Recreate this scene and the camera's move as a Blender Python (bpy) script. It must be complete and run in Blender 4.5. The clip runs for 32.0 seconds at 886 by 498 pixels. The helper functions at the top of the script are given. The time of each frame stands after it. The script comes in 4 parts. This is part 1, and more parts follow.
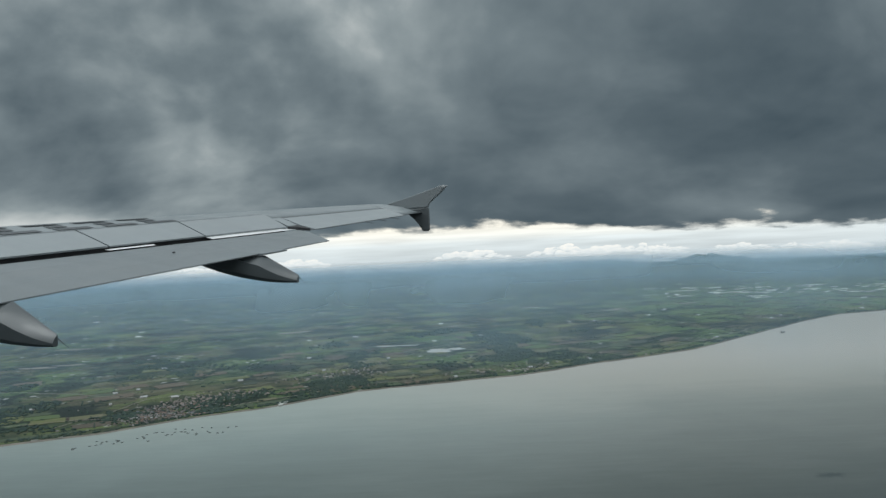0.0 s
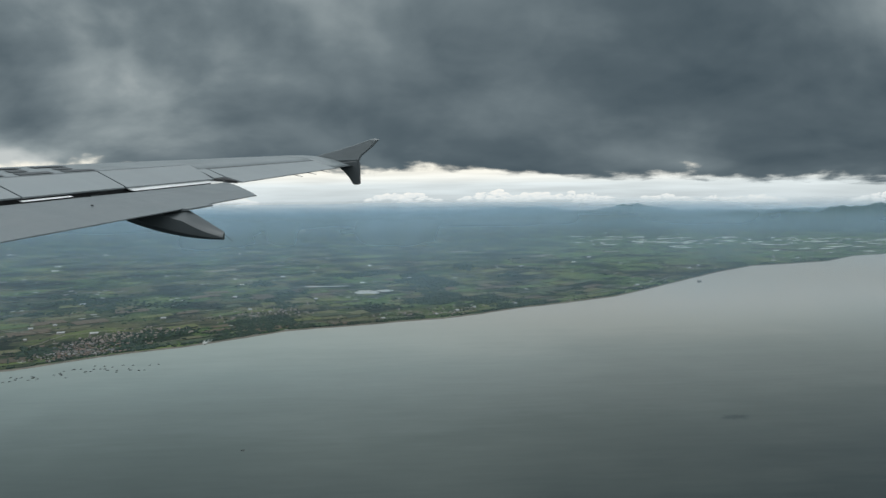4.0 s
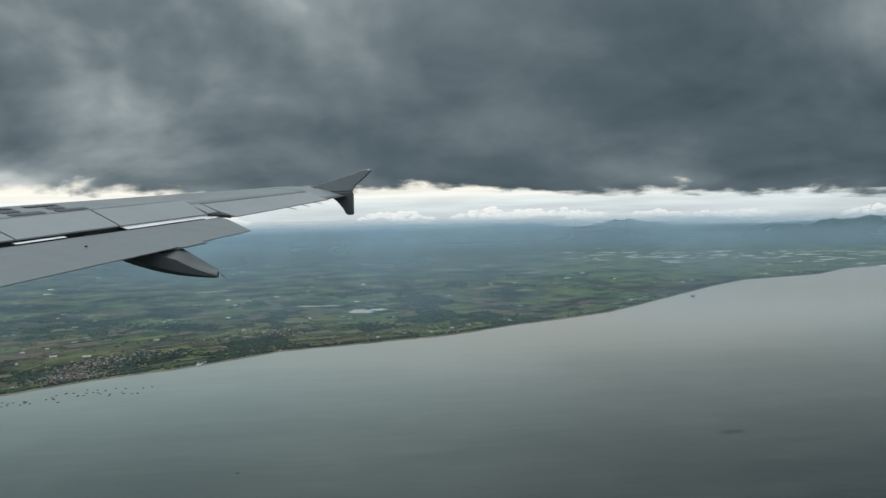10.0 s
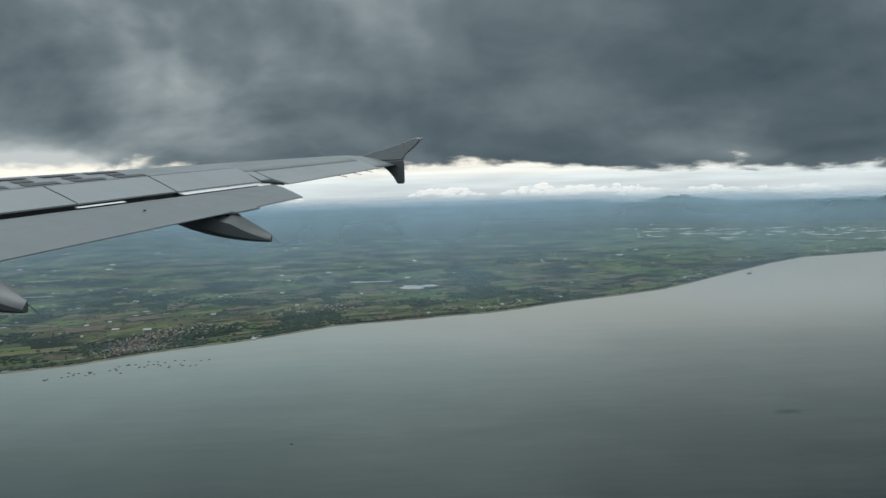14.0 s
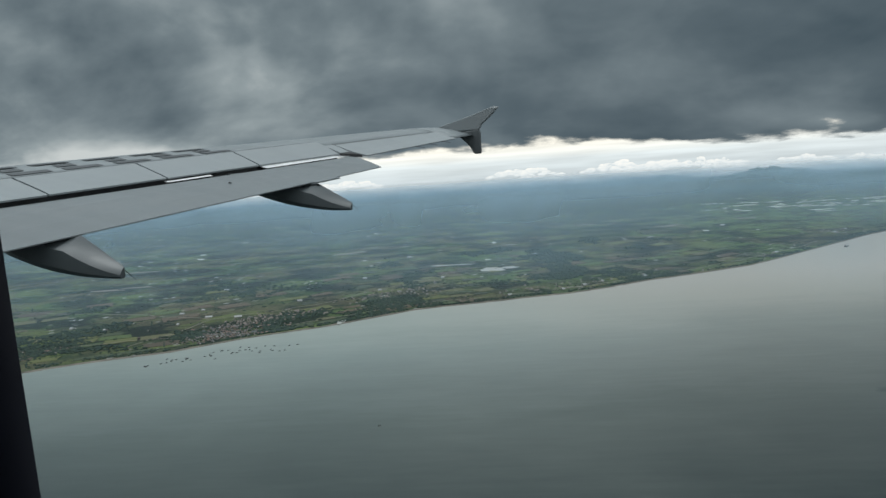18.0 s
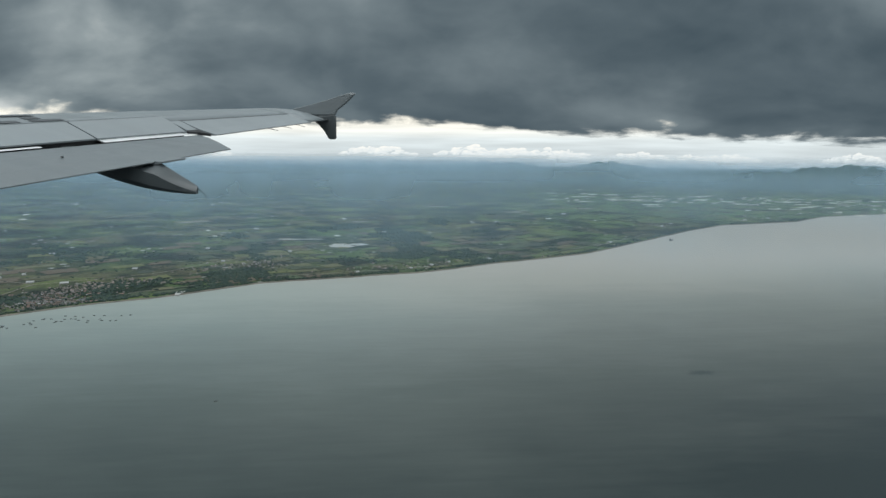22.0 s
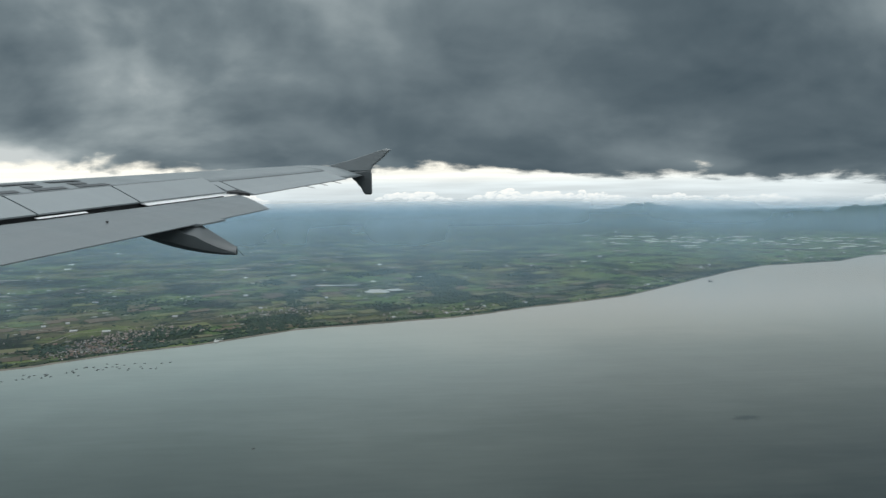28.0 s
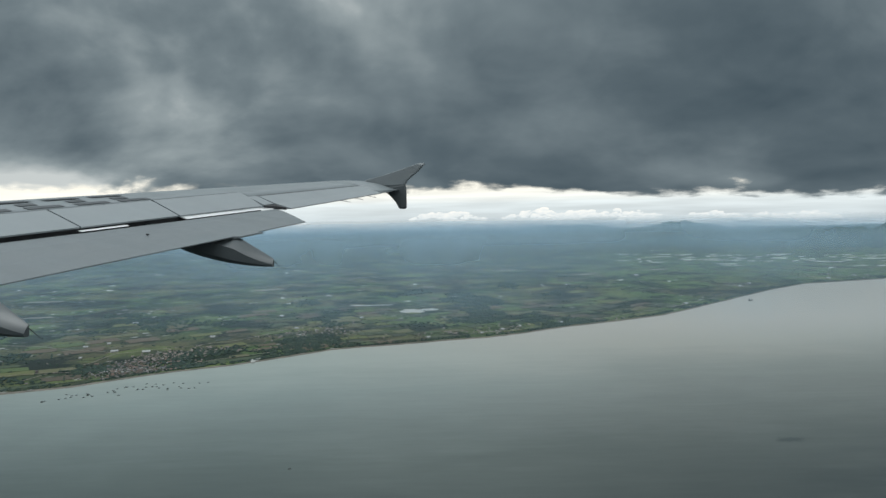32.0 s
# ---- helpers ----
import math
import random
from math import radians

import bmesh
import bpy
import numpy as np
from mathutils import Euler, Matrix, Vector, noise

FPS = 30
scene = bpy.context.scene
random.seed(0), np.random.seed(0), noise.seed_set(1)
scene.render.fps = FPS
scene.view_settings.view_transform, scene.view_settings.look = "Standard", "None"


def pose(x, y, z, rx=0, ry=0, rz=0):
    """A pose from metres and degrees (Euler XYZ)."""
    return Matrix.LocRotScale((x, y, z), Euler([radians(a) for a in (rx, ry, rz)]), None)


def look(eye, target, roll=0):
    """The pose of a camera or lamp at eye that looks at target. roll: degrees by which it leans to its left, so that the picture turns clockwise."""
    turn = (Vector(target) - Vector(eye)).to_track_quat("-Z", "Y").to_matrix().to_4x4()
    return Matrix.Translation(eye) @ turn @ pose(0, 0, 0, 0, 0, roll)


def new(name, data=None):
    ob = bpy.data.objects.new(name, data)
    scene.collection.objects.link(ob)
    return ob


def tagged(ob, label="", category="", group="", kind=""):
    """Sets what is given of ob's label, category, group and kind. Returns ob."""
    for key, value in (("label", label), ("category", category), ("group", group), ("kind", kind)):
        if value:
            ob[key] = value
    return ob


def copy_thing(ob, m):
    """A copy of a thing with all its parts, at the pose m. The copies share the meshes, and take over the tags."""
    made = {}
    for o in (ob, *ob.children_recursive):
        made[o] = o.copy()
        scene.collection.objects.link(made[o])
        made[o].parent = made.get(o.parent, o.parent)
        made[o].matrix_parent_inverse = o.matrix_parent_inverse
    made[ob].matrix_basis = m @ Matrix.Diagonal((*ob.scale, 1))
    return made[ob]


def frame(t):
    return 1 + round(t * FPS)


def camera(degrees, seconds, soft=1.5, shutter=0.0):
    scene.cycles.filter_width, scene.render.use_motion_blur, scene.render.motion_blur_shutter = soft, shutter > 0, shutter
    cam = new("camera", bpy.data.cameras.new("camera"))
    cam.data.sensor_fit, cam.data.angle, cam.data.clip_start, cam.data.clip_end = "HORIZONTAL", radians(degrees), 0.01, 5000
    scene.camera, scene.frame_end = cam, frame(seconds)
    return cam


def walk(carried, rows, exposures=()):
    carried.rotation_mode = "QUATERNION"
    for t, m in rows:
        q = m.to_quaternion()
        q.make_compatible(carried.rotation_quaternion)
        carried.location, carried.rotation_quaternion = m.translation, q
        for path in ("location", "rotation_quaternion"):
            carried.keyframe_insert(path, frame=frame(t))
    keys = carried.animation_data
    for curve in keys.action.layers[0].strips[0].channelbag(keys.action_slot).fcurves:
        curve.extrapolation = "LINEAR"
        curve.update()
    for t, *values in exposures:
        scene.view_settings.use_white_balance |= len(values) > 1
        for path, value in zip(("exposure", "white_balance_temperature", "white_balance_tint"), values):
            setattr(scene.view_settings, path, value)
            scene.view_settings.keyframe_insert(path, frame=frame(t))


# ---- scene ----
cam = camera(59.7, 32.0, 1.5)
# seconds, eye x y z in metres, turn x y z in degrees
PATH = [
    (0, -0.006, 0.009, 99.679, 90.157, 2.571, 1.739),
    (0.5, -0.002, 0.008, 99.628, 88.132, 2.853, 1.965),
    (1, -0.002, 0.008, 99.642, 86.832, 1.605, 1.235),
    (1.5, -0.004, 0.002, 99.744, 84.168, 1.714, 0.722),
    (2, -0.009, 0.004, 99.801, 84.088, 1.027, 0.093),
    (2.5, -0.006, 0.007, 99.83, 84.803, -0.164, 0.075),
    (3, -0.005, -0.001, 99.899, 85.327, 0.91, -3.294),
    (3.5, 0.014, 0.002, 99.926, 85.613, 0.862, -3.157),
    (5.5, 0.012, 0, 100.024, 86.061, -0.19, -5.067),
    (6, 0.004, 0, 100.091, 86.216, 0.068, -5.496),
    (6.5, 0.003, -0.001, 100.115, 85.285, -0.621, -6.283),
    (7, 0.008, 0, 100.058, 84.823, -0.126, -5.975),
    (7.5, 0.021, 0.002, 99.98, 87.09, 0.141, -3.925),
    (8, 0.015, 0.002, 100.025, 87.595, 0.316, -4.254),
    (8.5, 0.009, -0.001, 100.107, 87.459, 0.43, -5.186),
    (9, -0.001, -0.003, 100.168, 87.589, 0.78, -5.061),
    (9.5, 0.002, -0.001, 100.197, 87.237, 1.118, -4.05),
    (10, 0.007, -0.001, 100.159, 87.066, 1.391, -3.887),
    (10.5, 0.006, -0.001, 100.064, 86.976, 0.936, -4.354),
    (11, 0.008, 0.001, 99.958, 87.148, 0.672, -4.468),
    (11.5, 0.01, 0.002, 99.931, 86.663, 0.855, -4.078),
    (12, 0, 0.001, 99.915, 86.398, 0.629, -3.574),
    (12.5, 0.001, 0.002, 99.941, 84.842, 0.612, -2.784),
    (13, 0.009, 0.002, 99.991, 83.228, 0.543, -2.203),
    (13.5, 0.006, 0.002, 100, 84.283, 0.084, -2.014),
    (14, 0.005, 0.002, 100.004, 85.415, 1.583, -0.149),
    (14.5, -0.005, 0.001, 99.975, 85.354, 2.849, 5.05),
    (16.5, 0.0035, 0.005, 99.867, 87.779, 3.536, 6.381),
    (17, 0.0035, 0.009, 99.846, 86.764, 2.862, 6.205),
    (17.5, 0.0145, 0.007, 99.819, 84.643, 2.838, 5.757),
    (18, 0.0025, 0.009, 99.758, 84.392, 3.77, 5.608),
    (18.5, 0.0155, 0.013, 99.707, 86.445, 4.188, 6.594),
    (19, 0.0025, 0.007, 99.722, 87.21, 3.464, 4.111),
    (19.5, -0.0075, 0.007, 99.707, 87.317, 3.098, 3.309),
    (20, -0.0055, 0.012, 99.661, 86.699, 3.149, 1.429),
    (20.5, -0.0192, 0.001, 99.682, 87.218, 1.078, -0.141),
    (21, 0.001, 0, 99.824, 87.186, -0.289, -4.638),
    (21.5, -0.006, -0.002, 99.924, 84.402, -0.477, -5.367),
    (22, 0.003, -0.002, 99.983, 82.396, -0.429, -5.126),
    (22.5, -0.001, -0.003, 100.029, 82.724, -0.4, -5.247),
    (23, 0.008, -0.001, 100.14, 82.711, -0.16, -4.549),
    (23.5, 0.001, -0.003, 100.221, 82.39, -0.129, -4.496),
    (24, -0.001, -0.003, 100.24, 82.232, 0.116, -4.546),
    (24.5, -0.001, -0.003, 100.205, 82.556, 0.252, -4.434),
    (26.5, -0.013, -0.003, 100.179, 83.082, 0.203, -4.535),
    (27, -0.004, -0.004, 100.181, 83.024, 0.584, -4.538),
    (27.5, 0, -0.002, 100.161, 84.81, 0.87, -2.361),
    (28, -0.003, -0.001, 100.153, 85.69, 0.618, -2.6),
    (28.5, -0.004, -0.002, 100.159, 86.106, 0.883, -3.1),
    (29, -0.007, -0.001, 100.146, 86.273, 0.751, -3.106),
    (29.5, -0.01, -0.002, 100.145, 86.565, 0.823, -1.978),
    (30, -0.002, -0.001, 100.188, 86.113, 0.468, -0.326),
    (30.5, -0.002, -0.002, 100.215, 86.242, 0.133, -1.519),
    (31, -0.004, -0.001, 100.168, 86.067, 0.397, -1.324),
    (31.5, -0.009, -0.003, 100.089, 86.767, 0.563, -0.444),
    (32, -0.01, -0.001, 100.035, 87.191, 1.128, -0.068),
]
walk(cam, [(r[0], pose(*r[1:])) for r in PATH], [(0.0, 0.0), (2.0, -0.04), (11.0, -0.05), (17.0, 0.02), (24.0, 0.05), (28.0, 0.1), (32.0, 0.05)])

# ---- light ----
world = bpy.data.worlds.new("sky")
scene.world = world
world.use_nodes = True
wn, wl = world.node_tree.nodes, world.node_tree.links
wn.clear()
w_out = wn.new("ShaderNodeOutputWorld")
w_bg = wn.new("ShaderNodeBackground")
w_sky = wn.new("ShaderNodeTexSky")
w_sky.sky_type = "NISHITA"
w_sky.sun_disc = False
w_sky.sun_elevation, w_sky.sun_rotation = radians(81), radians(-130)
w_sky.air_density, w_sky.dust_density = 1.0, 3.0
w_dim = wn.new("ShaderNodeMix")
w_dim.data_type = "RGBA"
w_dim.blend_type = "MULTIPLY"
w_dim.inputs[0].default_value = 1.0
w_dim.inputs[7].default_value = (0.07, 0.07, 0.07, 1)
w_co = wn.new("ShaderNodeTexCoord")
w_sep = wn.new("ShaderNodeSeparateXYZ")
w_map = wn.new("ShaderNodeMapRange")
w_map.inputs[1].default_value, w_map.inputs[2].default_value = -0.03, 0.12
w_ramp = wn.new("ShaderNodeValToRGB")
SKY_STOPS = [(0.0, (0.60, 0.69, 0.73)), (0.10, (0.66, 0.74, 0.77)), (0.18, (0.73, 0.81, 0.83)), (0.26, (0.85, 0.93, 0.94)),
             (0.32, (1.04, 1.06, 1.00)), (0.40, (1.16, 1.12, 0.99)), (0.55, (1.13, 1.10, 0.97)), (1.0, (0.74, 0.81, 0.83))]
while len(w_ramp.color_ramp.elements) < len(SKY_STOPS):
    w_ramp.color_ramp.elements.new(0.5)
for e, (p, c) in zip(w_ramp.color_ramp.elements, SKY_STOPS):
    e.position, e.color = p, (*c, 1)
# long thin streaks in the bright gap under the cloud
w_mapping = wn.new("ShaderNodeMapping")
w_mapping.inputs["Scale"].default_value = (5, 5, 90)
w_noise = wn.new("ShaderNodeTexNoise")
w_noise.inputs["Scale"].default_value, w_noise.inputs["Detail"].default_value = 1.6, 5
w_streak = wn.new("ShaderNodeMapRange")
w_streak.inputs[1].default_value, w_streak.inputs[2].default_value = 0.35, 0.65
w_streak.inputs[3].default_value, w_streak.inputs[4].default_value = 0.90, 1.08
w_mul = wn.new("ShaderNodeMix")
w_mul.data_type = "RGBA"
w_mul.blend_type = "MULTIPLY"
w_mul.inputs[0].default_value = 1.0
w_mix = wn.new("ShaderNodeMix")
w_mix.data_type = "RGBA"
w_mix.inputs[0].default_value = 0.9
wl.new(w_co.outputs["Generated"], w_sep.inputs[0])
wl.new(w_sep.outputs["Z"], w_map.inputs[0])
wl.new(w_map.outputs[0], w_ramp.inputs[0])
wl.new(w_co.outputs["Generated"], w_mapping.inputs[0])
wl.new(w_mapping.outputs[0], w_noise.inputs["Vector"])
wl.new(w_noise.outputs[0], w_streak.inputs[0])
wl.new(w_ramp.outputs[0], w_mul.inputs[6])
wl.new(w_streak.outputs[0], w_mul.inputs[7])
wl.new(w_sky.outputs[0], w_dim.inputs[6])
wl.new(w_dim.outputs[2], w_mix.inputs[6])
wl.new(w_mul.outputs[2], w_mix.inputs[7])
wl.new(w_mix.outputs[2], w_bg.inputs[0])
wl.new(w_bg.outputs[0], w_out.inputs[0])
w_bg.inputs[1].default_value = 1.0

sun_data = bpy.data.lights.new("sun", "SUN")
sun_data.energy, sun_data.angle, sun_data.color = 1.2, radians(25), (0.94, 1.0, 1.01)
sun = new("sun", sun_data)
sun.matrix_world = look((0, 0, 0), (0.12, 0.10, -0.985)) @ Matrix.Identity(4)
sun.location = (0, 0, 400)


# ---- materials ----
def mat(name, base, rough=0.6, metal=0.0, spec=0.5):
    m = bpy.data.materials.new(name)
    m.use_nodes = True
    b = m.node_tree.nodes["Principled BSDF"]
    b.inputs["Base Color"].default_value = (*base, 1)
    b.inputs["Roughness"].default_value = rough
    b.inputs["Metallic"].default_value = metal
    b.inputs["Specular IOR Level"].default_value = spec
    return m, m.node_tree.nodes, m.node_tree.links, b


def noise_node(n, l, scale, detail=4, vec=None, rough=0.55):
    t = n.new("ShaderNodeTexNoise")
    t.inputs["Scale"].default_value, t.inputs["Detail"].default_value = scale, detail
    t.inputs["Roughness"].default_value = rough
    if vec is None:
        vec = n.new("ShaderNodeNewGeometry").outputs["Position"]
    l.new(vec, t.inputs["Vector"])
    return t.outputs[0]


def ramp_node(n, l, fac, stops, mode="LINEAR"):
    r = n.new("ShaderNodeValToRGB")
    r.color_ramp.interpolation = mode
    while len(r.color_ramp.elements) < len(stops):
        r.color_ramp.elements.new(0.5)
    for e, (p, c) in zip(r.color_ramp.elements, stops):
        e.position, e.color = p, (*c, 1)
    l.new(fac, r.inputs[0])
    return r.outputs[0]


def mix_node(n, l, fac, a, b, blend="MIX"):
    m = n.new("ShaderNodeMix")
    m.data_type, m.blend_type = "RGBA", blend
    for i, v in ((0, fac), (6, a), (7, b)):
        if isinstance(v, (int, float)):
            m.inputs[i].default_value = v
        elif isinstance(v, tuple):
            m.inputs[i].default_value = (*v, 1)
        else:
            l.new(v, m.inputs[i])
    return m.outputs[2]


def range_node(n, l, v, a, b, c=0.0, d=1.0, smooth=False):
    m = n.new("ShaderNodeMapRange")
    if smooth:
        m.interpolation_type = "SMOOTHSTEP"
    for i, x in enumerate((a, b, c, d)):
        m.inputs[i + 1].default_value = x
    l.new(v, m.inputs[0])
    return m.outputs[0]


def math_node(n, l, op, a, b=0.0):
    m = n.new("ShaderNodeMath")
    m.operation = op
    for i, v in ((0, a), (1, b)):
        if isinstance(v, (int, float)):
            m.inputs[i].default_value = v
        else:
            l.new(v, m.inputs[i])
    return m.outputs[0]


def bump_node(n, l, b, height, strength, dist):
    u = n.new("ShaderNodeBump")
    u.inputs["Strength"].default_value, u.inputs["Distance"].default_value = strength, dist
    l.new(height, u.inputs["Height"])
    l.new(u.outputs[0], b.inputs["Normal"])


def paint(name, base, rough=0.4, vary=0.12, metal=0.0, scale=2.0, flow=0.0):
    """Paint with broad soiling and fine grain."""
    m, n, l, b = mat(name, base, rough, metal)
    a = noise_node(n, l, scale, 5)
    f = noise_node(n, l, scale * 14, 3)
    c = mix_node(n, l, range_node(n, l, a, 0.3, 0.7), tuple(v * (1 - vary) for v in base), tuple(min(1, v * (1 + vary)) for v in base))
    c = mix_node(n, l, range_node(n, l, f, 0.35, 0.75, 0.0, 0.35), c, tuple(v * (1 - 1.6 * vary) for v in base))
    if flow:
        mp = n.new("ShaderNodeMapping")
        mp.inputs["Rotation"].default_value = (0, 0, radians(11))
        mp.inputs["Scale"].default_value = (0.25, 2.6, 0.25)
        l.new(n.new("ShaderNodeNewGeometry").outputs["Position"], mp.inputs[0])
        st = noise_node(n, l, 1.0, 5, mp.outputs[0], 0.62)
        c = mix_node(n, l, range_node(n, l, st, 0.42, 0.72, 0.0, flow), c, tuple(v * 0.62 for v in base))
    l.new(c, b.inputs["Base Color"])
    l.new(range_node(n, l, a, 0.3, 0.7, rough * 0.8, min(1, rough * 1.25)), b.inputs["Roughness"])
    return m


M_WING = paint("wing_paint", (0.215, 0.245, 0.258), 0.42, 0.07, flow=0.35)
M_SPOILER = paint("spoiler_paint", (0.245, 0.275, 0.288), 0.42, 0.06, flow=0.2)
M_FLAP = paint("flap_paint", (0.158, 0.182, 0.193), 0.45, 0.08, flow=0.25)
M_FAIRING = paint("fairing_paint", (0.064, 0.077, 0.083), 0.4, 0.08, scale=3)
M_METAL = paint("bare_metal_edge", (0.88, 0.89, 0.89), 0.35, 0.03, 0.6)
M_DARK = paint("near_black", (0.025, 0.027, 0.03), 0.7, 0.1)
M_MARK = paint("grey_marking_paint", (0.058, 0.068, 0.075), 0.5, 0.08)
M_HULL = paint("hull_paint", (0.72, 0.73, 0.74), 0.35, 0.04)
M_CABIN = paint("cabin_panel", (0.30, 0.31, 0.32), 0.6, 0.05)
M_GASKET = paint("window_seal", (0.012, 0.014, 0.03), 0.5, 0.1, scale=30)


# ---- meshes ----
def link_mesh(name, verts, faces, material, parent=None, smooth=False, label=""):
    me = bpy.data.meshes.new(name)
    me.from_pydata([tuple(v) for v in verts], [], faces)
    me.validate()
    bm = bmesh.new()
    bm.from_mesh(me)
    bmesh.ops.recalc_face_normals(bm, faces=bm.faces)
    bm.to_mesh(me)
    bm.free()
    if smooth:
        me.polygons.foreach_set("use_smooth", [True] * len(me.polygons))
    me.materials.append(material)
    ob = new(name, me)
    if parent is not None:
        ob.parent = parent
    if label:
        ob["label"] = label
    return ob


def loft(name, rings, material, parent=None, smooth=False, label="", closed=True, caps=True):
    """Rings of equal length joined in order."""
    k = len(rings[0])
    verts = [v for r in rings for v in r]
    faces = []
    for i in range(len(rings) - 1):
        for j in range(k if closed else k - 1):
            a, b = i * k + j, i * k + (j + 1) % k
            faces.append((a, b, b + k, a + k))
    if caps and closed:
        faces += [tuple(range(k)), tuple(range((len(rings) - 1) * k, len(rings) * k))]
    return link_mesh(name, verts, faces, material, parent, smooth, label)


# ---- the airliner: lateral, forward and up axes from the seat ----
EYE = Vector((0, 0, 100))
FWD = Vector((-0.982, 0.191, 0)).normalized()
LAT = Vector((0.191, 0.982, 0)).normalized()


def air(lat, fwd, up):
    return EYE + LAT * lat + FWD * fwd + Vector((0, 0, up))


def lerp_table(x, xs, ys):
    return float(np.interp(x, xs, ys)) if xs[0] <= x <= xs[-1] else (
        ys[0] + (ys[1] - ys[0]) / (xs[1] - xs[0]) * (x - xs[0]) if x < xs[0] else ys[-1])


WING_LAT = (7.0, 11.6, 14.9)
WING_UP = {0.0: (-0.42, 0.113, 0.47), 0.12: (-0.187, 0.187, 0.52), 0.32: (0.018, 0.403, 0.645), 0.52: (0.115, 0.450, 0.69),
           0.72: (0.150, 0.468, 0.695), 0.88: (0.11, 0.44, 0.675), 1.0: (-0.04, 0.34, 0.62)}
CHORDS = sorted(WING_UP)


def wing_fwd(u, lat):
    te, le = 3.7 + 0.313 * (15.1 - lat), 5.3 + 0.52 * (15.1 - lat)
    return te + (le - te) * u


def wing_top(u, lat):
    return float(np.interp(u, CHORDS, [lerp_table(lat, WING_LAT, WING_UP[c]) for c in CHORDS]))


def on_wing(u, lat, lift=0.0):
    return air(lat, wing_fwd(u, lat), wing_top(u, lat) + lift)


airliner = tagged(new("airliner"), "grey twin-jet airliner with its wing stretched out in flight", "airliner")


def wing_part(name, rings, material, parent, smooth=False, label="", **k):
    return loft(name, rings, material, parent, smooth, label, **k)


def thick(lat):
    return 0.12 * (wing_fwd(1, lat) - wing_fwd(0, lat))


# wing box: top skin from the rear spar to the leading edge, rounded nose, belly
rings = []
for lat in [0.15, 2, 4, 5.5, 7, 8.5, 10, 11.0, 11.597, 11.603, 12.4, 13.2, 14.0, 14.32]:
    rear = 0.325 if lat < 11.6 else 0.255
    t = thick(lat)
    us = [rear, rear + 0.08, 0.48, 0.6, 0.72, 0.8, 0.88, 0.95, 0.985, 1.0]
    ring = [on_wing(u, lat) for u in us]
    nose = wing_top(1.0, lat)
    for u, d in ((0.99, 0.25), (0.95, 0.5), (0.8, 0.85), (0.6, 1.0), (0.45, 0.95), (rear, 0.72)):
        ring.append(air(lat, wing_fwd(u, lat), min(nose, wing_top(u, lat)) - t * d))
    rings.append(ring)
wing = wing_part("wing", rings, M_WING, airliner, True, "light grey painted metal wing")
# wing tip cap behind the aileron's outer end
rings = []
for lat, s in [(14.325, 1.0), (14.6, 1.0), (14.85, 0.985), (14.96, 0.96)]:
    t = thick(lat) * s
    us = [0.0, 0.12, 0.25, 0.45, 0.6, 0.72, 0.88, 0.96, 1.0]
    mid = 0.5
    ring = [on_wing(mid + (u - mid) * s, lat, -0.25 * (1 - s)) for u in us]
    ring += [air(lat, wing_fwd(mid + (u - mid) * s, lat), wing_top(u, lat) - t * d - 0.02) for u, d in ((0.95, 0.5), (0.7, 0.8), (0.4, 0.6), (0.15, 0.25))]
    rings.append(ring)
wing_part("tip_cap", rings, M_WING, wing, True)

# spoilers, with open joints between them
SPOILER_LATS = [2.6, 4.05, 5.5, 6.97, 8.42, 9.87, 11.46]
for a, b in zip(SPOILER_LATS, SPOILER_LATS[1:]):
    rings = []
    for s in (0.0, 0.5, 1.0):
        ring = []
        for u, lift in ((0.12, 0), (0.17, 0.004), (0.25, 0.006), (0.318, 0.004)):
            lat = a + 0.014 + (b - a - 0.028) * s + 0.12 * (u - 0.12) / 0.2
            ring.append(on_wing(u, lat, lift))
        for u, d in ((0.318, 0.10), (0.22, 0.07), (0.122, 0.022)):
            lat = a + 0.014 + (b - a - 0.028) * s + 0.12 * (u - 0.12) / 0.2
            ring.append(on_wing(u, lat, -d))
        rings.append(ring)
    wing_part("spoiler", rings, M_SPOILER, wing, False)
# fixed panel between the last spoiler and the aileron, with a near-black strip at its rear edge
rings = []
for lat in (11.52, 11.62, 11.715):
    rings.append([on_wing(0.13, lat), on_wing(0.2, lat, 0.003), on_wing(0.252, lat, 0.002), on_wing(0.252, lat, -0.11), on_wing(0.135, lat, -0.05)])
wing_part("fixed_panel", rings, M_SPOILER, wing, False)
rings = [[on_wing(u0, lat, -0.004), on_wing(0.129, lat, -0.004), on_wing(0.129, lat, -0.055), on_wing(u0, lat, -0.045)] for lat, u0 in ((11.50, 0.115), (11.62, 0.09), (11.72, 0.035))]
wing_part("edge_seal", rings, M_DARK, wing)
# near-black sheet in the slot under the spoilers
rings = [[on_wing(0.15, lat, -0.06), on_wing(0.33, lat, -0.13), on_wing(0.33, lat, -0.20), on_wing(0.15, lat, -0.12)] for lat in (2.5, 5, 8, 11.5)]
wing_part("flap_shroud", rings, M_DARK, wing)

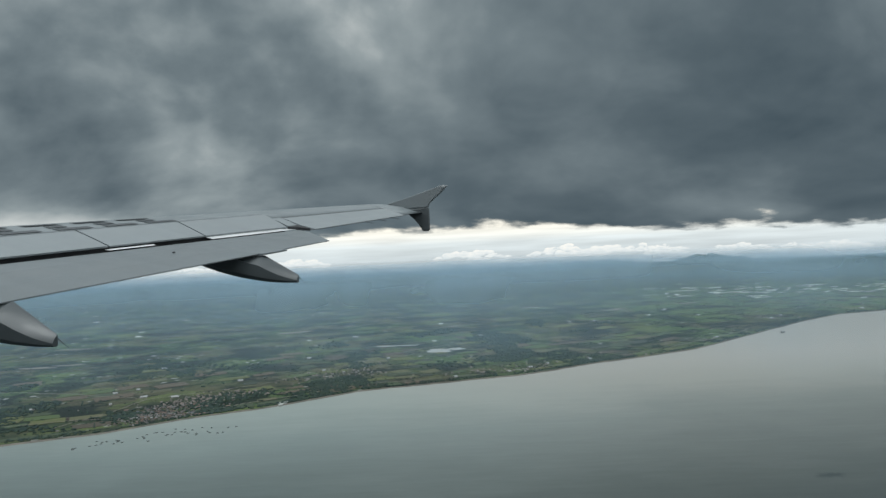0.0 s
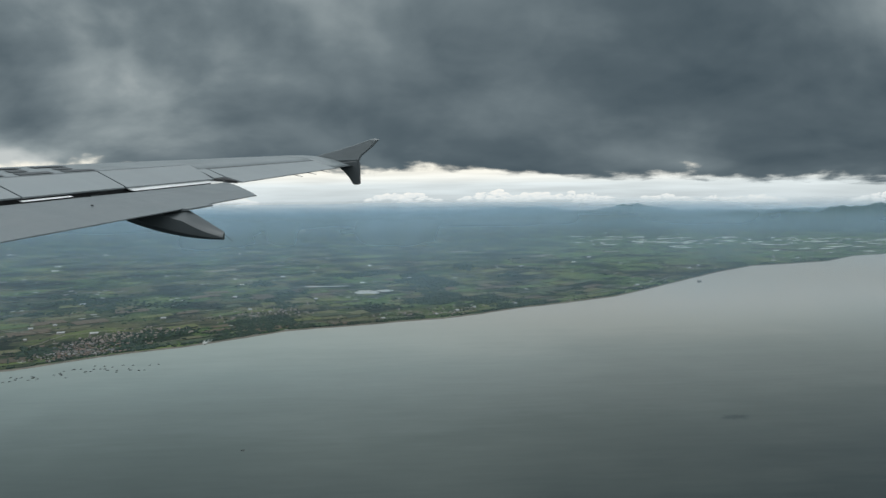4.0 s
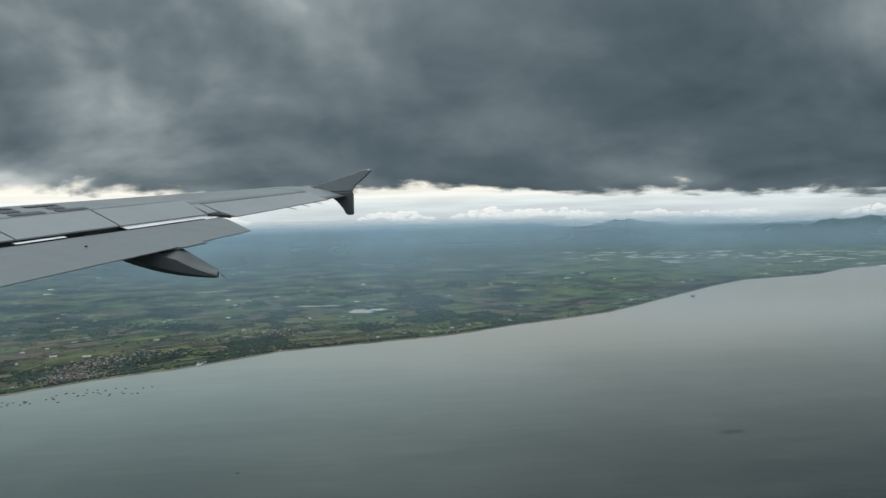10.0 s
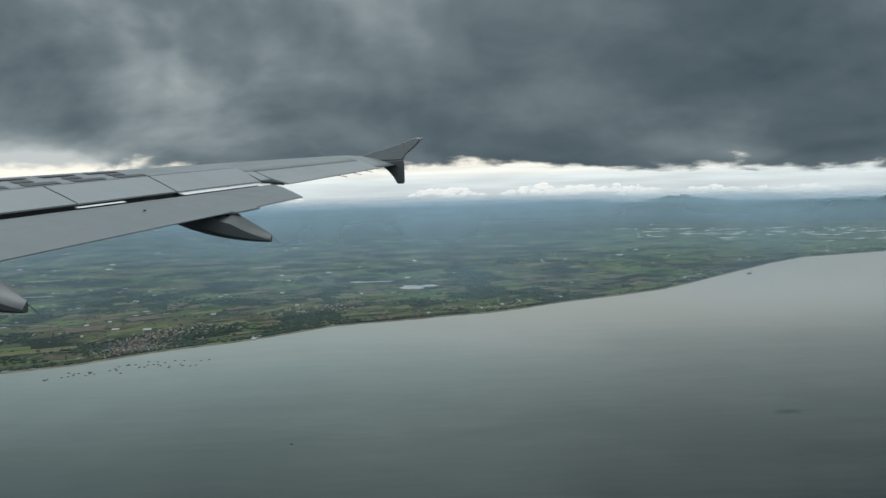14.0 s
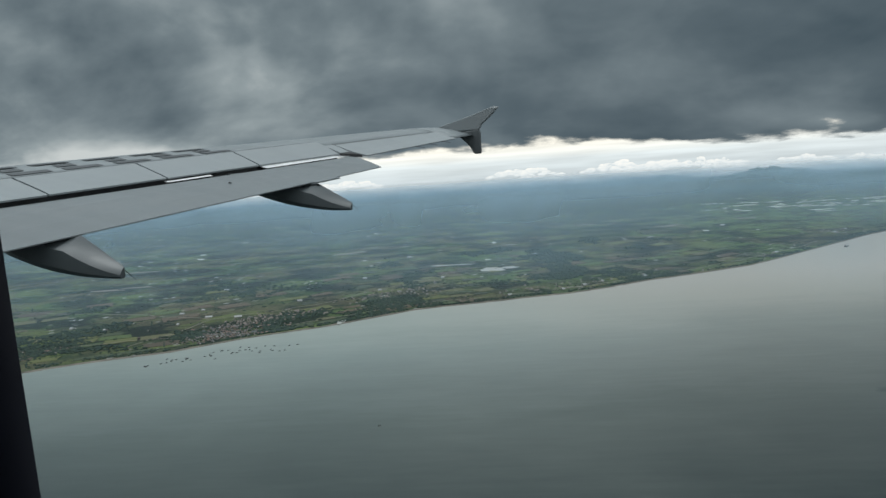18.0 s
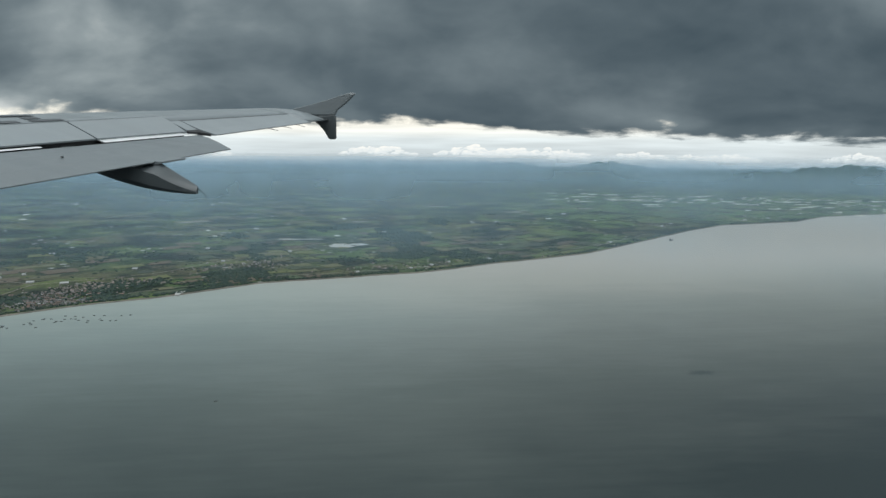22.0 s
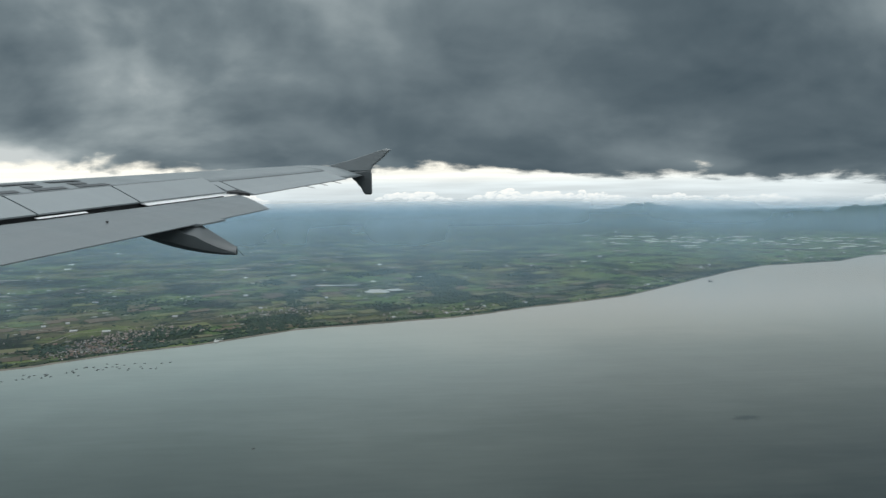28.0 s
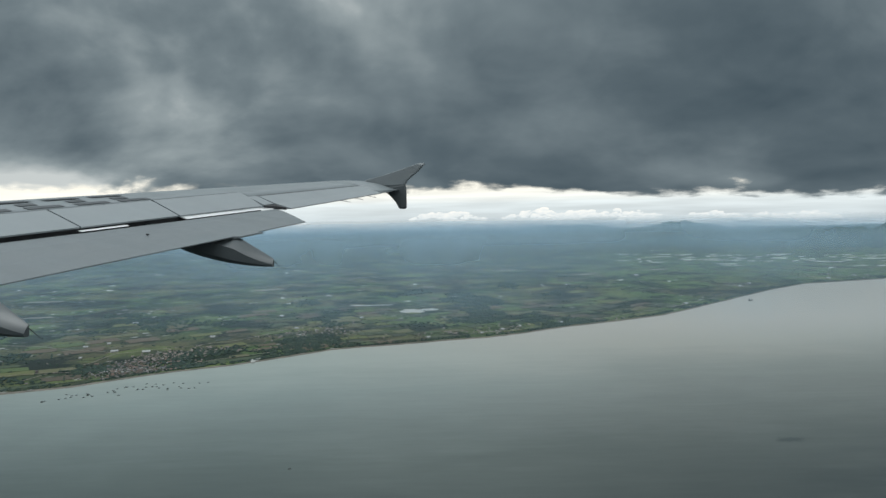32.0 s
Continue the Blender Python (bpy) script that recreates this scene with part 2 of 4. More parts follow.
# aileron
rings = []
for lat in (11.74, 12.6, 13.5, 14.29):
    rings.append([on_wing(0.0, lat), on_wing(0.12, lat, 0.01), on_wing(0.246, lat, 0.002), on_wing(0.246, lat, -0.13), on_wing(0.12, lat, -0.09), on_wing(0.004, lat, -0.015)])
wing_part("aileron", rings, M_SPOILER, wing)
for lat in (13.02, 13.42, 13.82):
    p = on_wing(0.0, lat)
    d = -FWD * 0.16 + Vector((0, 0, -0.045)) + LAT * 0.02
    side = LAT * 0.012
    rings = [[p + side - FWD * -0.06, p - side - FWD * -0.06, p - side * 0.8 + Vector((0, 0, 0.012)) - FWD * -0.06],
             [p + d + side * .5, p + d - side * .5, p + d + Vector((0, 0, 0.008))]]
    wing_part("static_wick", rings, M_DARK, wing)


# flap, extended and drooped
def flap_te(lat):
    return air(lat, 2.95 + 0.313 * (15.1 - lat), -1.324 + 0.113 * lat)


def flap_front(lat):
    return air(lat, wing_fwd(0.08, lat), -0.842 + 0.0832 * lat)


rings = []
for s in np.linspace(0, 1, 9):
    la, lb = 2.4 + (10.98 - 2.4) * s, 2.6 + (11.6 - 2.6) * s
    te, fr = flap_te(la), flap_front(lb)
    back = (te - fr)
    nose = fr - back * 0.28 + Vector((0, 0, -0.12))
    up = Vector((0, 0, 1))
    ring = [te, te.lerp(fr, 0.35) + up * 0.018, te.lerp(fr, 0.7) + up * 0.022, fr, fr.lerp(nose, 0.55) + up * 0.02, nose,
            nose - up * 0.06 + back * 0.03, fr - up * 0.16, te.lerp(fr, 0.5) - up * 0.085, te - up * 0.012]
    rings.append(ring)
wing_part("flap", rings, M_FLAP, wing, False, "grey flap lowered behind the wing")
# bare metal lip along the slot ahead of the flap
for la, lb, lo, hi in ((9.9, 11.64, 0.10, 0.96), (8.35, 9.0, 0.22, 0.55)):
    rings = []
    for lat in np.linspace(la, lb, 7):
        p = flap_front(lat) + Vector((0, 0, 0.010))
        q = on_wing(0.122, min(lat, 11.45), -0.022) + LAT * (max(lat, 11.45) - 11.45)
        a, b_ = p.lerp(q, lo), p.lerp(q, hi)
        rings.append([a, b_, b_ + FWD * 0.03, a + FWD * 0.03])
    wing_part("slot_lip", rings, M_METAL, wing, False, "bright bare metal lip")
# small step at the flap's outer trailing edge
p, q = flap_te(9.52), flap_te(9.92)
pf, qf = p.lerp(flap_front(9.68), 0.10) - Vector((0, 0, 0.012)), q.lerp(flap_front(10.1), 0.10) + Vector((0, 0, 0.002))
drop = Vector((0, 0, -0.02))
rings = [[pf, p - FWD * 0.10, p - FWD * 0.10 + drop, pf + drop * 3], [qf, q - FWD * 0.12, q - FWD * 0.12 + drop, qf + drop * 3]]
wing_part("flap_tab", rings, M_FLAP, wing)
# fastener cover on the flap
c = flap_te(8.62).lerp(flap_front(8.9), 0.56) + Vector((0, 0, 0.024))
ring = [c + (LAT * math.cos(a) * 0.028 + FWD * math.sin(a) * 0.012) for a in np.linspace(0, 2 * math.pi, 9)[:-1]]
wing_part("fastener", [ring, [v + Vector((0, 0, 0.012)) for v in ring]], M_DARK, wing)


# flap track fairings: boat-shaped bodies under the flap
def fairing(lat, tip_fwd, tip_up, tip_h, length, width, bow):
    """A canoe under the flap that narrows towards its blunt tail."""
    rings = []
    te, fr = flap_te(lat) - EYE, flap_front(lat) - EYE
    te_f, fr_f = te.dot(FWD), fr.dot(FWD)
    for s in np.linspace(0, 1, 22) ** 1.3:
        x = length * s
        fwd = tip_fwd + x
        keel = tip_up - tip_h * 0.5 + bow * x * x
        lid = te.z + (fr.z - te.z) * (fwd - te_f) / (fr_f - te_f) - 0.05
        tip_top = tip_up + tip_h * 0.5
        if fwd < te_f:
            deck = tip_top + (te.z - 0.006 - tip_top) * x / (te_f - tip_fwd)
        else:
            deck = max(lid, te.z - 0.006 - 0.6 * (fwd - te_f))
        deck = max(deck, keel + 0.02)
        w = width * (0.20 + 0.80 * min(1, x / 0.8) ** 0.9) * max(0.04, 1 - max(0, (s - 0.55) / 0.45) ** 2)
        h = deck - keel
        cut = min(0.15 * w, 0.3 * h)
        mid = lat - 0.35 * width
        chine = keel + cut * 1.6
        ledge = chine + max(0.01, deck - chine) * (0.2 + 0.62 * min(1, x / 0.9))
        sec = [(-0.5, chine), (-0.28, keel + cut * 0.25), (0.0, keel), (0.28, keel + cut * 0.25), (0.5, chine),
               (0.5, max(chine + 0.005, deck - cut * 0.2)), (0.44, deck), (0.25, deck - 0.12 * (deck - ledge)), (-0.25, deck - 0.6 * (deck - ledge)), (-0.5, ledge)]
        rings.append([air(mid + w * px, fwd, pz) for px, pz in sec])
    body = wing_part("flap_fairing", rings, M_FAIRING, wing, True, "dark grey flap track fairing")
    body.data.set_sharp_from_angle(angle=radians(24))
    t0 = air(lat - 0.30 * width, tip_fwd + 0.02, tip_up + tip_h * 0.40)
    t1 = t0 - FWD * 0.11 + Vector((0, 0, -0.12)) + LAT * 0.05
    s1 = LAT * 0.006
    wing_part("static_wick", [[t0 + s1, t0 - s1, t0 + Vector((0, 0, 0.012))], [t1 + s1 * .5, t1 - s1 * .5, t1 + Vector((0, 0, 0.006))]], M_DARK, wing)
    return body


fairing(9.6, 4.12, -0.60, 0.10, 2.1, 0.34, 0.15)
fairing(6.33, 5.14, -0.995, 0.11, 2.3, 0.36, 0.17)


# wing tip fence, an upper and a lower blade
def blade(name, outline, cant, material):
    lat0 = 14.97
    inner, outer = [], []
    for fwd, up in outline:
        la = lat0 + cant * (up - 0.55)
        inner.append(air(la - 0.022, fwd, up))
        outer.append(air(la + 0.022, fwd, up))
    n = len(outline)
    mid = [air(lat0 + cant * (u - 0.55), f, u) for f, u in outline]
    cen = sum(mid, Vector()) / n
    rim_in = [p.lerp(cen, 0.12) - LAT * 0.022 for p in mid]
    rim_out = [p.lerp(cen, 0.12) + LAT * 0.022 for p in mid]
    verts = mid + rim_in + rim_out
    faces = [tuple(range(n, 2 * n)), tuple(range(2 * n, 3 * n))]
    for i in range(n):
        j = (i + 1) % n
        faces += [(i, j, n + j, n + i), (i, j, 2 * n + j, 2 * n + i)]
    return link_mesh(name, verts, faces, material, wing)


blade("upper_fence", [(4.56, 0.66), (4.42, 0.70), (4.15, 0.765), (3.75, 0.88), (3.42, 0.985), (3.34, 1.0), (3.25, 0.98), (3.38, 0.84), (3.60, 0.66), (3.66, 0.55), (4.2, 0.55)], 0.10, M_FLAP)
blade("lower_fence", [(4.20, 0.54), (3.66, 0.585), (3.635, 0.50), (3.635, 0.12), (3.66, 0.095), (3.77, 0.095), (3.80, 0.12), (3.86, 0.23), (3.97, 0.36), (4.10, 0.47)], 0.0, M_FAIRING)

# painted marking on the top skin, kept as plain strokes
for lat in (6.55, 7.15, 7.75, 8.38, 9.0, 9.6):
    for u0, u1, l0, l1 in ((0.350, 0.405, 0.02, 0.46), (0.435, 0.490, 0.12, 0.34), (0.545, 0.610, 0.10, 0.52)):
        ring_a = [on_wing(u0, lat + l0, 0.006), on_wing(u0, lat + l1, 0.006), on_wing(u1, lat + l1 + 0.06, 0.006), on_wing(u1, lat + l0 + 0.06, 0.006)]
        loft("marking", [ring_a, [v + Vector((0, 0, 0.004)) for v in ring_a]], M_MARK, wing)
# panel joint along the spoiler hinge
for u0, la, lb in ((0.322, 2.6, 11.5), (0.2505, 11.7, 14.3), (0.80, 2.6, 14.3)):
    rings = []
    for lat in np.linspace(la, lb, 12):
        rings.append([on_wing(u0 - 0.004, lat, 0.002), on_wing(u0 + 0.004, lat, 0.002), on_wing(u0 + 0.004, lat, 0.005), on_wing(u0 - 0.004, lat, 0.005)])
    wing_part("panel_joint", rings, M_MARK, wing)

# fuselage: a tube with one window bay
HULL_R, WALL = 1.98, 0.144
CEN_UP = 0.05
hull_c = WALL - HULL_R


def hull_ring(fwd, r):
    return [air(hull_c + r * math.cos(a), fwd, CEN_UP + r * math.sin(a)) for a in np.linspace(0, 2 * math.pi, 33)[:-1]]


BAY = (-0.55, 0.60)
for name, a, b in (("fuselage_front", BAY[1], 14.5), ("fuselage_rear", -5.0, BAY[0])):
    rings = [hull_ring(f, HULL_R) for f in np.linspace(a, b, 6)]
    loft(name, rings, M_HULL, airliner, True, "", True, True)
# bay: the same tube, open where the window panel stands
ang = [a for a in np.linspace(radians(17), radians(343), 29)]
ringa = [[air(hull_c + r * math.cos(a), f, CEN_UP + r * math.sin(a)) for a in ang] for f, r in ((BAY[0], HULL_R), (BAY[1], HULL_R))]
loft("fuselage_bay", ringa, M_HULL, airliner, True, "", False)

SLOPE = 0.030


def hole(fwd_half, up_half, grow, n=72):
    """Rounded rectangle round the pane, as (fwd, up)."""
    pts = []
    for a in np.linspace(0, 2 * math.pi, n + 1)[:-1]:
        ca, sa = math.cos(a), math.sin(a)
        x = (fwd_half + grow) * math.copysign(abs(ca) ** 0.22, ca)
        z = (up_half + grow) * math.copysign(abs(sa) ** 0.34, sa)
        pts.append((0.011 + x + SLOPE * z, z))
    return pts


def window_ring(lat, grow):
    return [air(lat, f, u) for f, u in hole(0.140, 0.50, grow)]


def outer_ring(lat, n=72):
    pts = []
    for a in np.linspace(0, 2 * math.pi, n + 1)[:-1]:
        ca, sa = math.cos(a), math.sin(a)
        k = 1 / max(abs(ca), abs(sa))
        pts.append(air(lat, 0.025 + 0.575 * ca * k, CEN_UP + 0.58 * sa * k))
    return pts


loft("window_wall", [window_ring(WALL, 0.012), outer_ring(WALL - 0.03), outer_ring(WALL - 0.06), window_ring(WALL - 0.02, 0.03), window_ring(WALL, 0.012)],
     M_HULL, airliner, False, "", True, False)
loft("window_seal", [window_ring(WALL + 0.001, 0.0), window_ring(WALL + 0.002, 0.016), window_ring(WALL - 0.010, 0.016), window_ring(WALL - 0.012, 0.004), window_ring(WALL + 0.001, 0.0)],
     M_GASKET, airliner, True, "dark blue rubber window seal", True, False)
loft("window_bezel", [window_ring(WALL - 0.012, 0.006), window_ring(WALL - 0.065, 0.05), outer_ring(WALL - 0.07), outer_ring(WALL - 0.075), window_ring(WALL - 0.07, 0.055), window_ring(WALL - 0.016, 0.010)],
     M_CABIN, airliner, True, "grey plastic window surround", True, False)

# ---- land and sea ----
COAST_X = (-4600, -2000, -900, -500, -320, -291, -266, -223, -173, -145, -83, 1, 37, 96, 198, 300, 349, 383, 453, 518, 580, 663, 770, 1000, 2000, 4700)
COAST_Y = (-900, -100, 150, 305, 398, 419, 434, 450, 493, 509, 560, 592, 603, 645, 703, 810, 864, 903, 968, 987, 1009, 1084, 1119, 1230, 1500, 2100)


def coast(x):
    y = float(np.interp(x, COAST_X, COAST_Y))
    w = 1 + abs(x) / 400
    return y + 3.0 * w * noise.noise(Vector((x / (38 * w), 3.1, 0))) + 1.2 * noise.noise(Vector((x / 9, 7.7, 0)))


FAR = 3850.0


def land_height(x, y, inland):
    rise = min(1.0, inland / 5)
    return 0.05 + 0.5 * rise + (0.25 * noise.noise(Vector((x / 60, y / 60, 0.3))) if inland > 4 else 0)


xs = sorted(set([*np.linspace(-4200, -520, 40), *np.linspace(-500, 800, 330), *np.linspace(820, 4200, 45)]))
steps = [0, 1.2, 4] + [4 + 3800 * (k / 46) ** 2.6 for k in range(1, 47)]
verts, faces = [], []
for x in xs:
    c = coast(x)
    lim = math.sqrt(max(0, FAR * FAR - x * x))
    for s in steps:
        y = c + s * max(0.02, (lim - c)) / 3804 if lim > c else c + s * 0.001
        verts.append((x, y, land_height(x, y, s)))
k = len(steps)
for i in range(len(xs) - 1):
    for j in range(k - 1):
        faces.append((i * k + j, i * k + j + 1, (i + 1) * k + j + 1, (i + 1) * k + j))

m, n, l, b = mat("farmland", (0.1, 0.12, 0.06), 0.9, 0, 0.15)
pos = n.new("ShaderNodeNewGeometry").outputs["Position"]
warp = n.new("ShaderNodeVectorMath")
warp.operation = "MULTIPLY_ADD"
wt = n.new("ShaderNodeTexNoise")
wt.inputs["Scale"].default_value = 0.02
l.new(pos, wt.inputs["Vector"])
l.new(wt.outputs["Color"], warp.inputs[0])
warp.inputs[1].default_value = (18, 18, 0)
l.new(pos, warp.inputs[2])
cells = n.new("ShaderNodeTexVoronoi")
cells.distance = "CHEBYCHEV"
cells.inputs["Scale"].default_value = 0.062
l.new(warp.outputs[0], cells.inputs["Vector"])
sepc = n.new("ShaderNodeSeparateColor")
l.new(cells.outputs["Color"], sepc.inputs[0])
near = ramp_node(n, l, sepc.outputs[0], [(0.0, (0.058, 0.082, 0.055)), (0.16, (0.080, 0.118, 0.056)), (0.30, (0.108, 0.108, 0.070)), (0.42, (0.060, 0.086, 0.060)), (0.54, (0.098, 0.132, 0.060)),
                                         (0.64, (0.122, 0.102, 0.080)), (0.74, (0.070, 0.105, 0.062)), (0.86, (0.122, 0.138, 0.072)), (0.96, (0.17, 0.165, 0.135))], "CONSTANT")
# wide holdings of several plots, then scrub, bare soil and grain
holds = n.new("ShaderNodeTexVoronoi")
holds.inputs["Scale"].default_value = 0.017
l.new(warp.outputs[0], holds.inputs["Vector"])
seph = n.new("ShaderNodeSeparateColor")
l.new(holds.outputs["Color"], seph.inputs[0])
holding = ramp_node(n, l, seph.outputs[0], [(0.0, (0.048, 0.070, 0.050)), (0.22, (0.145, 0.205, 0.080)), (0.42, (0.165, 0.130, 0.092)), (0.58, (0.060, 0.095, 0.052)), (0.74, (0.205, 0.185, 0.110)), (0.9, (0.135, 0.210, 0.085))], "CONSTANT")
big = noise_node(n, l, 0.006, 5, pos)
mid = noise_node(n, l, 0.035, 6, pos, 0.65)
fine = noise_node(n, l, 0.4, 4, pos, 0.7)
near = mix_node(n, l, range_node(n, l, mid, 0.38, 0.60, 0.25, 0.8), near, holding)
near = mix_node(n, l, range_node(n, l, big, 0.45, 0.62, 0, 0.6), near, (0.122, 0.100, 0.074))
near = mix_node(n, l, range_node(n, l, mid, 0.52, 0.66, 0, 0.75), near, (0.046, 0.060, 0.052))
near = mix_node(n, l, range_node(n, l, fine, 0.45, 0.75, 0, 0.35), near, (0.050, 0.062, 0.052))
# small pale yards, roofs and dry plots scattered between the fields
yards = n.new("ShaderNodeTexVoronoi")
yards.inputs["Scale"].default_value = 0.15
l.new(warp.outputs[0], yards.inputs["Vector"])
sepy = n.new("ShaderNodeSeparateColor")
l.new(yards.outputs["Color"], sepy.inputs[0])
speck = math_node(n, l, "MULTIPLY", range_node(n, l, sepy.outputs[0], 0.91, 0.925), range_node(n, l, yards.outputs["Distance"], 0.30, 0.42, 1.0, 0.0))
speck = math_node(n, l, "MULTIPLY", speck, range_node(n, l, noise_node(n, l, 0.009, 3, pos), 0.46, 0.58))
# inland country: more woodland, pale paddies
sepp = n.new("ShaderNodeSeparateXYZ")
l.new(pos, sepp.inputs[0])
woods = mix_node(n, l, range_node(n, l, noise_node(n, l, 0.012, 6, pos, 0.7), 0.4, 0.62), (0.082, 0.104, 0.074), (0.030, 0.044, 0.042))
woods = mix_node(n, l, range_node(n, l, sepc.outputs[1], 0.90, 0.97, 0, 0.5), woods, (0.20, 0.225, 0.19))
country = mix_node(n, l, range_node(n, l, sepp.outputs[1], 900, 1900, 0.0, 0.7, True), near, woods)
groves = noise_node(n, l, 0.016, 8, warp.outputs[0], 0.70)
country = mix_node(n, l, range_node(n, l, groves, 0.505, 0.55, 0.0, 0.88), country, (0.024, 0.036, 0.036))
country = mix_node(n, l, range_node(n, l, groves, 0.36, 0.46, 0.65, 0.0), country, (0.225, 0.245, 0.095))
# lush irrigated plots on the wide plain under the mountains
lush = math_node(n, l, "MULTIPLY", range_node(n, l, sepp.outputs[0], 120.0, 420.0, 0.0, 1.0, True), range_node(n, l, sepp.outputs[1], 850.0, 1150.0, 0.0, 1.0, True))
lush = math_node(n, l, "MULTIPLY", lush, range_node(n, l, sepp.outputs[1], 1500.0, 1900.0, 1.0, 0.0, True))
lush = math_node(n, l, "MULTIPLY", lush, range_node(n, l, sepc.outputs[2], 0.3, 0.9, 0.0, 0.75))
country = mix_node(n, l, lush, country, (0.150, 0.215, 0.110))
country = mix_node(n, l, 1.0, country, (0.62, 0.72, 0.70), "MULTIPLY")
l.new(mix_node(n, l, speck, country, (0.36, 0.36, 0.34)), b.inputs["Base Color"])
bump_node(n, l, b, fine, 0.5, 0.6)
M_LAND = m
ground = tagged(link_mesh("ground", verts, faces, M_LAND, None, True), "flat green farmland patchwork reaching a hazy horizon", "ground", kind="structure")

# beach strip
m, n, l, b = mat("beach_sand", (0.27, 0.24, 0.19), 0.9)
l.new(ramp_node(n, l, noise_node(n, l, 0.12, 5), [(0.3, (0.08, 0.08, 0.07)), (0.6, (0.19, 0.17, 0.145)), (0.75, (0.28, 0.26, 0.23))]), b.inputs["Base Color"])
M_SAND = m
verts, faces = [], []
bx = np.linspace(-560, 820, 420)
for x in bx:
    c = coast(x)
    w = 1.2 + 1.6 * abs(noise.noise(Vector((x / 25, 0.4, 2))))
    verts += [(x, c - 0.6, 0.02), (x, c + w * 0.5, 0.32), (x, c + w * 1.3, 0.60), (x, c + w * 1.3, 0.1)]
for i in range(len(bx) - 1):
    for j in range(3):
        faces.append((4 * i + j, 4 * i + j + 1, 4 * i + j + 5, 4 * i + j + 4))
tagged(link_mesh("beach", verts, faces, M_SAND, None, True), "narrow brown sandy shore along the sea", "beach", kind="structure")

# sea
m, n, l, b = mat("sea_water", (0.115, 0.14, 0.135), 0.22, 0, 0.5)
pos = n.new("ShaderNodeNewGeometry").outputs["Position"]
swell = noise_node(n, l, 0.006, 3, pos, 0.5)
ripple = noise_node(n, l, 0.03, 2, pos, 0.5)
# silt tone and grazing sky sheen painted as one ramp, lighter towards the shore
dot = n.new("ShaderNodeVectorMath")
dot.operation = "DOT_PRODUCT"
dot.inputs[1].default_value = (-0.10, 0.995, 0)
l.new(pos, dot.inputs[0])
silt_sheen = math_node(n, l, "ADD", dot.outputs["Value"], math_node(n, l, "MULTIPLY", swell, 90.0))
silt_sheen = math_node(n, l, "ADD", silt_sheen, math_node(n, l, "MULTIPLY", ripple, 24.0))
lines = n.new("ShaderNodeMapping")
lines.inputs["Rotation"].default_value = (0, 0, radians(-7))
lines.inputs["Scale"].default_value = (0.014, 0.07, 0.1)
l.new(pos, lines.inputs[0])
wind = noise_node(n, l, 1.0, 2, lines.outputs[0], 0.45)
silt_sheen = math_node(n, l, "ADD", silt_sheen, range_node(n, l, wind, 0.2, 0.8, -13.0, 13.0))
# base colour darkened further towards +x
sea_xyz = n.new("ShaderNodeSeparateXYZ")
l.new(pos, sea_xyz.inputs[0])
silt_sheen = math_node(n, l, "SUBTRACT", silt_sheen, range_node(n, l, sea_xyz.outputs[0], 30.0, 230.0, 0.0, 35.0))
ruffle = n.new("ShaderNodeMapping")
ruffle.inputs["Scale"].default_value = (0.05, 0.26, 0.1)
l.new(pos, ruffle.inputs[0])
silt_sheen = math_node(n, l, "ADD", silt_sheen, range_node(n, l, noise_node(n, l, 1.0, 3, ruffle.outputs[0], 0.6), 0.2, 0.8, -17.0, 17.0))
silt_sheen = range_node(n, l, silt_sheen, 234, 655, 0, 1, False)
water = ramp_node(n, l, silt_sheen, [(0.0, (0.017, 0.027, 0.028)), (0.3, (0.094, 0.107, 0.098)), (0.6, (0.218, 0.234, 0.217)), (0.8, (0.340, 0.345, 0.312)), (1.0, (0.405, 0.395, 0.358))])
# greener water off the town than off the far bay
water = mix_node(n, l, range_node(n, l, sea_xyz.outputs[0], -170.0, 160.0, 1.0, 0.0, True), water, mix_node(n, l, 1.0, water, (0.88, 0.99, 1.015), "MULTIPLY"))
# a dark ragged patch in the water colour
dark_spot = n.new("ShaderNodeVectorMath")
dark_spot.operation = "SUBTRACT"
dark_spot.inputs[1].default_value = (146, 324, 0)
l.new(pos, dark_spot.inputs[0])
squash = n.new("ShaderNodeVectorMath")
squash.operation = "MULTIPLY"
squash.inputs[1].default_value = (0.13, 0.22, 0)
l.new(dark_spot.outputs[0], squash.inputs[0])
far = n.new("ShaderNodeVectorMath")
far.operation = "LENGTH"
l.new(squash.outputs[0], far.inputs[0])
ragged = math_node(n, l, "ADD", far.outputs["Value"], range_node(n, l, noise_node(n, l, 0.25, 4, pos, 0.6), 0.3, 0.7, -0.35, 0.35))
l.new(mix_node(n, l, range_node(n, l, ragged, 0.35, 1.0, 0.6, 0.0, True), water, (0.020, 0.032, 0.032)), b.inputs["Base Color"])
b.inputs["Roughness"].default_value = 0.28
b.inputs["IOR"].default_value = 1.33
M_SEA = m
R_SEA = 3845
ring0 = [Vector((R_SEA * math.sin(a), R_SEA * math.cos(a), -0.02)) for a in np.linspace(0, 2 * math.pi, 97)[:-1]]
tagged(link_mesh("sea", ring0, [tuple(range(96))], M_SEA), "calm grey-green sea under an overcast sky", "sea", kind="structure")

# hills on the horizon
m, n, l, b = mat("distant_hills", (0.1, 0.14, 0.18), 1.0, 0, 0.0)
l.new(ramp_node(n, l, noise_node(n, l, 0.02, 5), [(0.3, (0.10, 0.14, 0.13)), (0.7, (0.14, 0.18, 0.16))]), b.inputs["Base Color"])
M_HILL = m


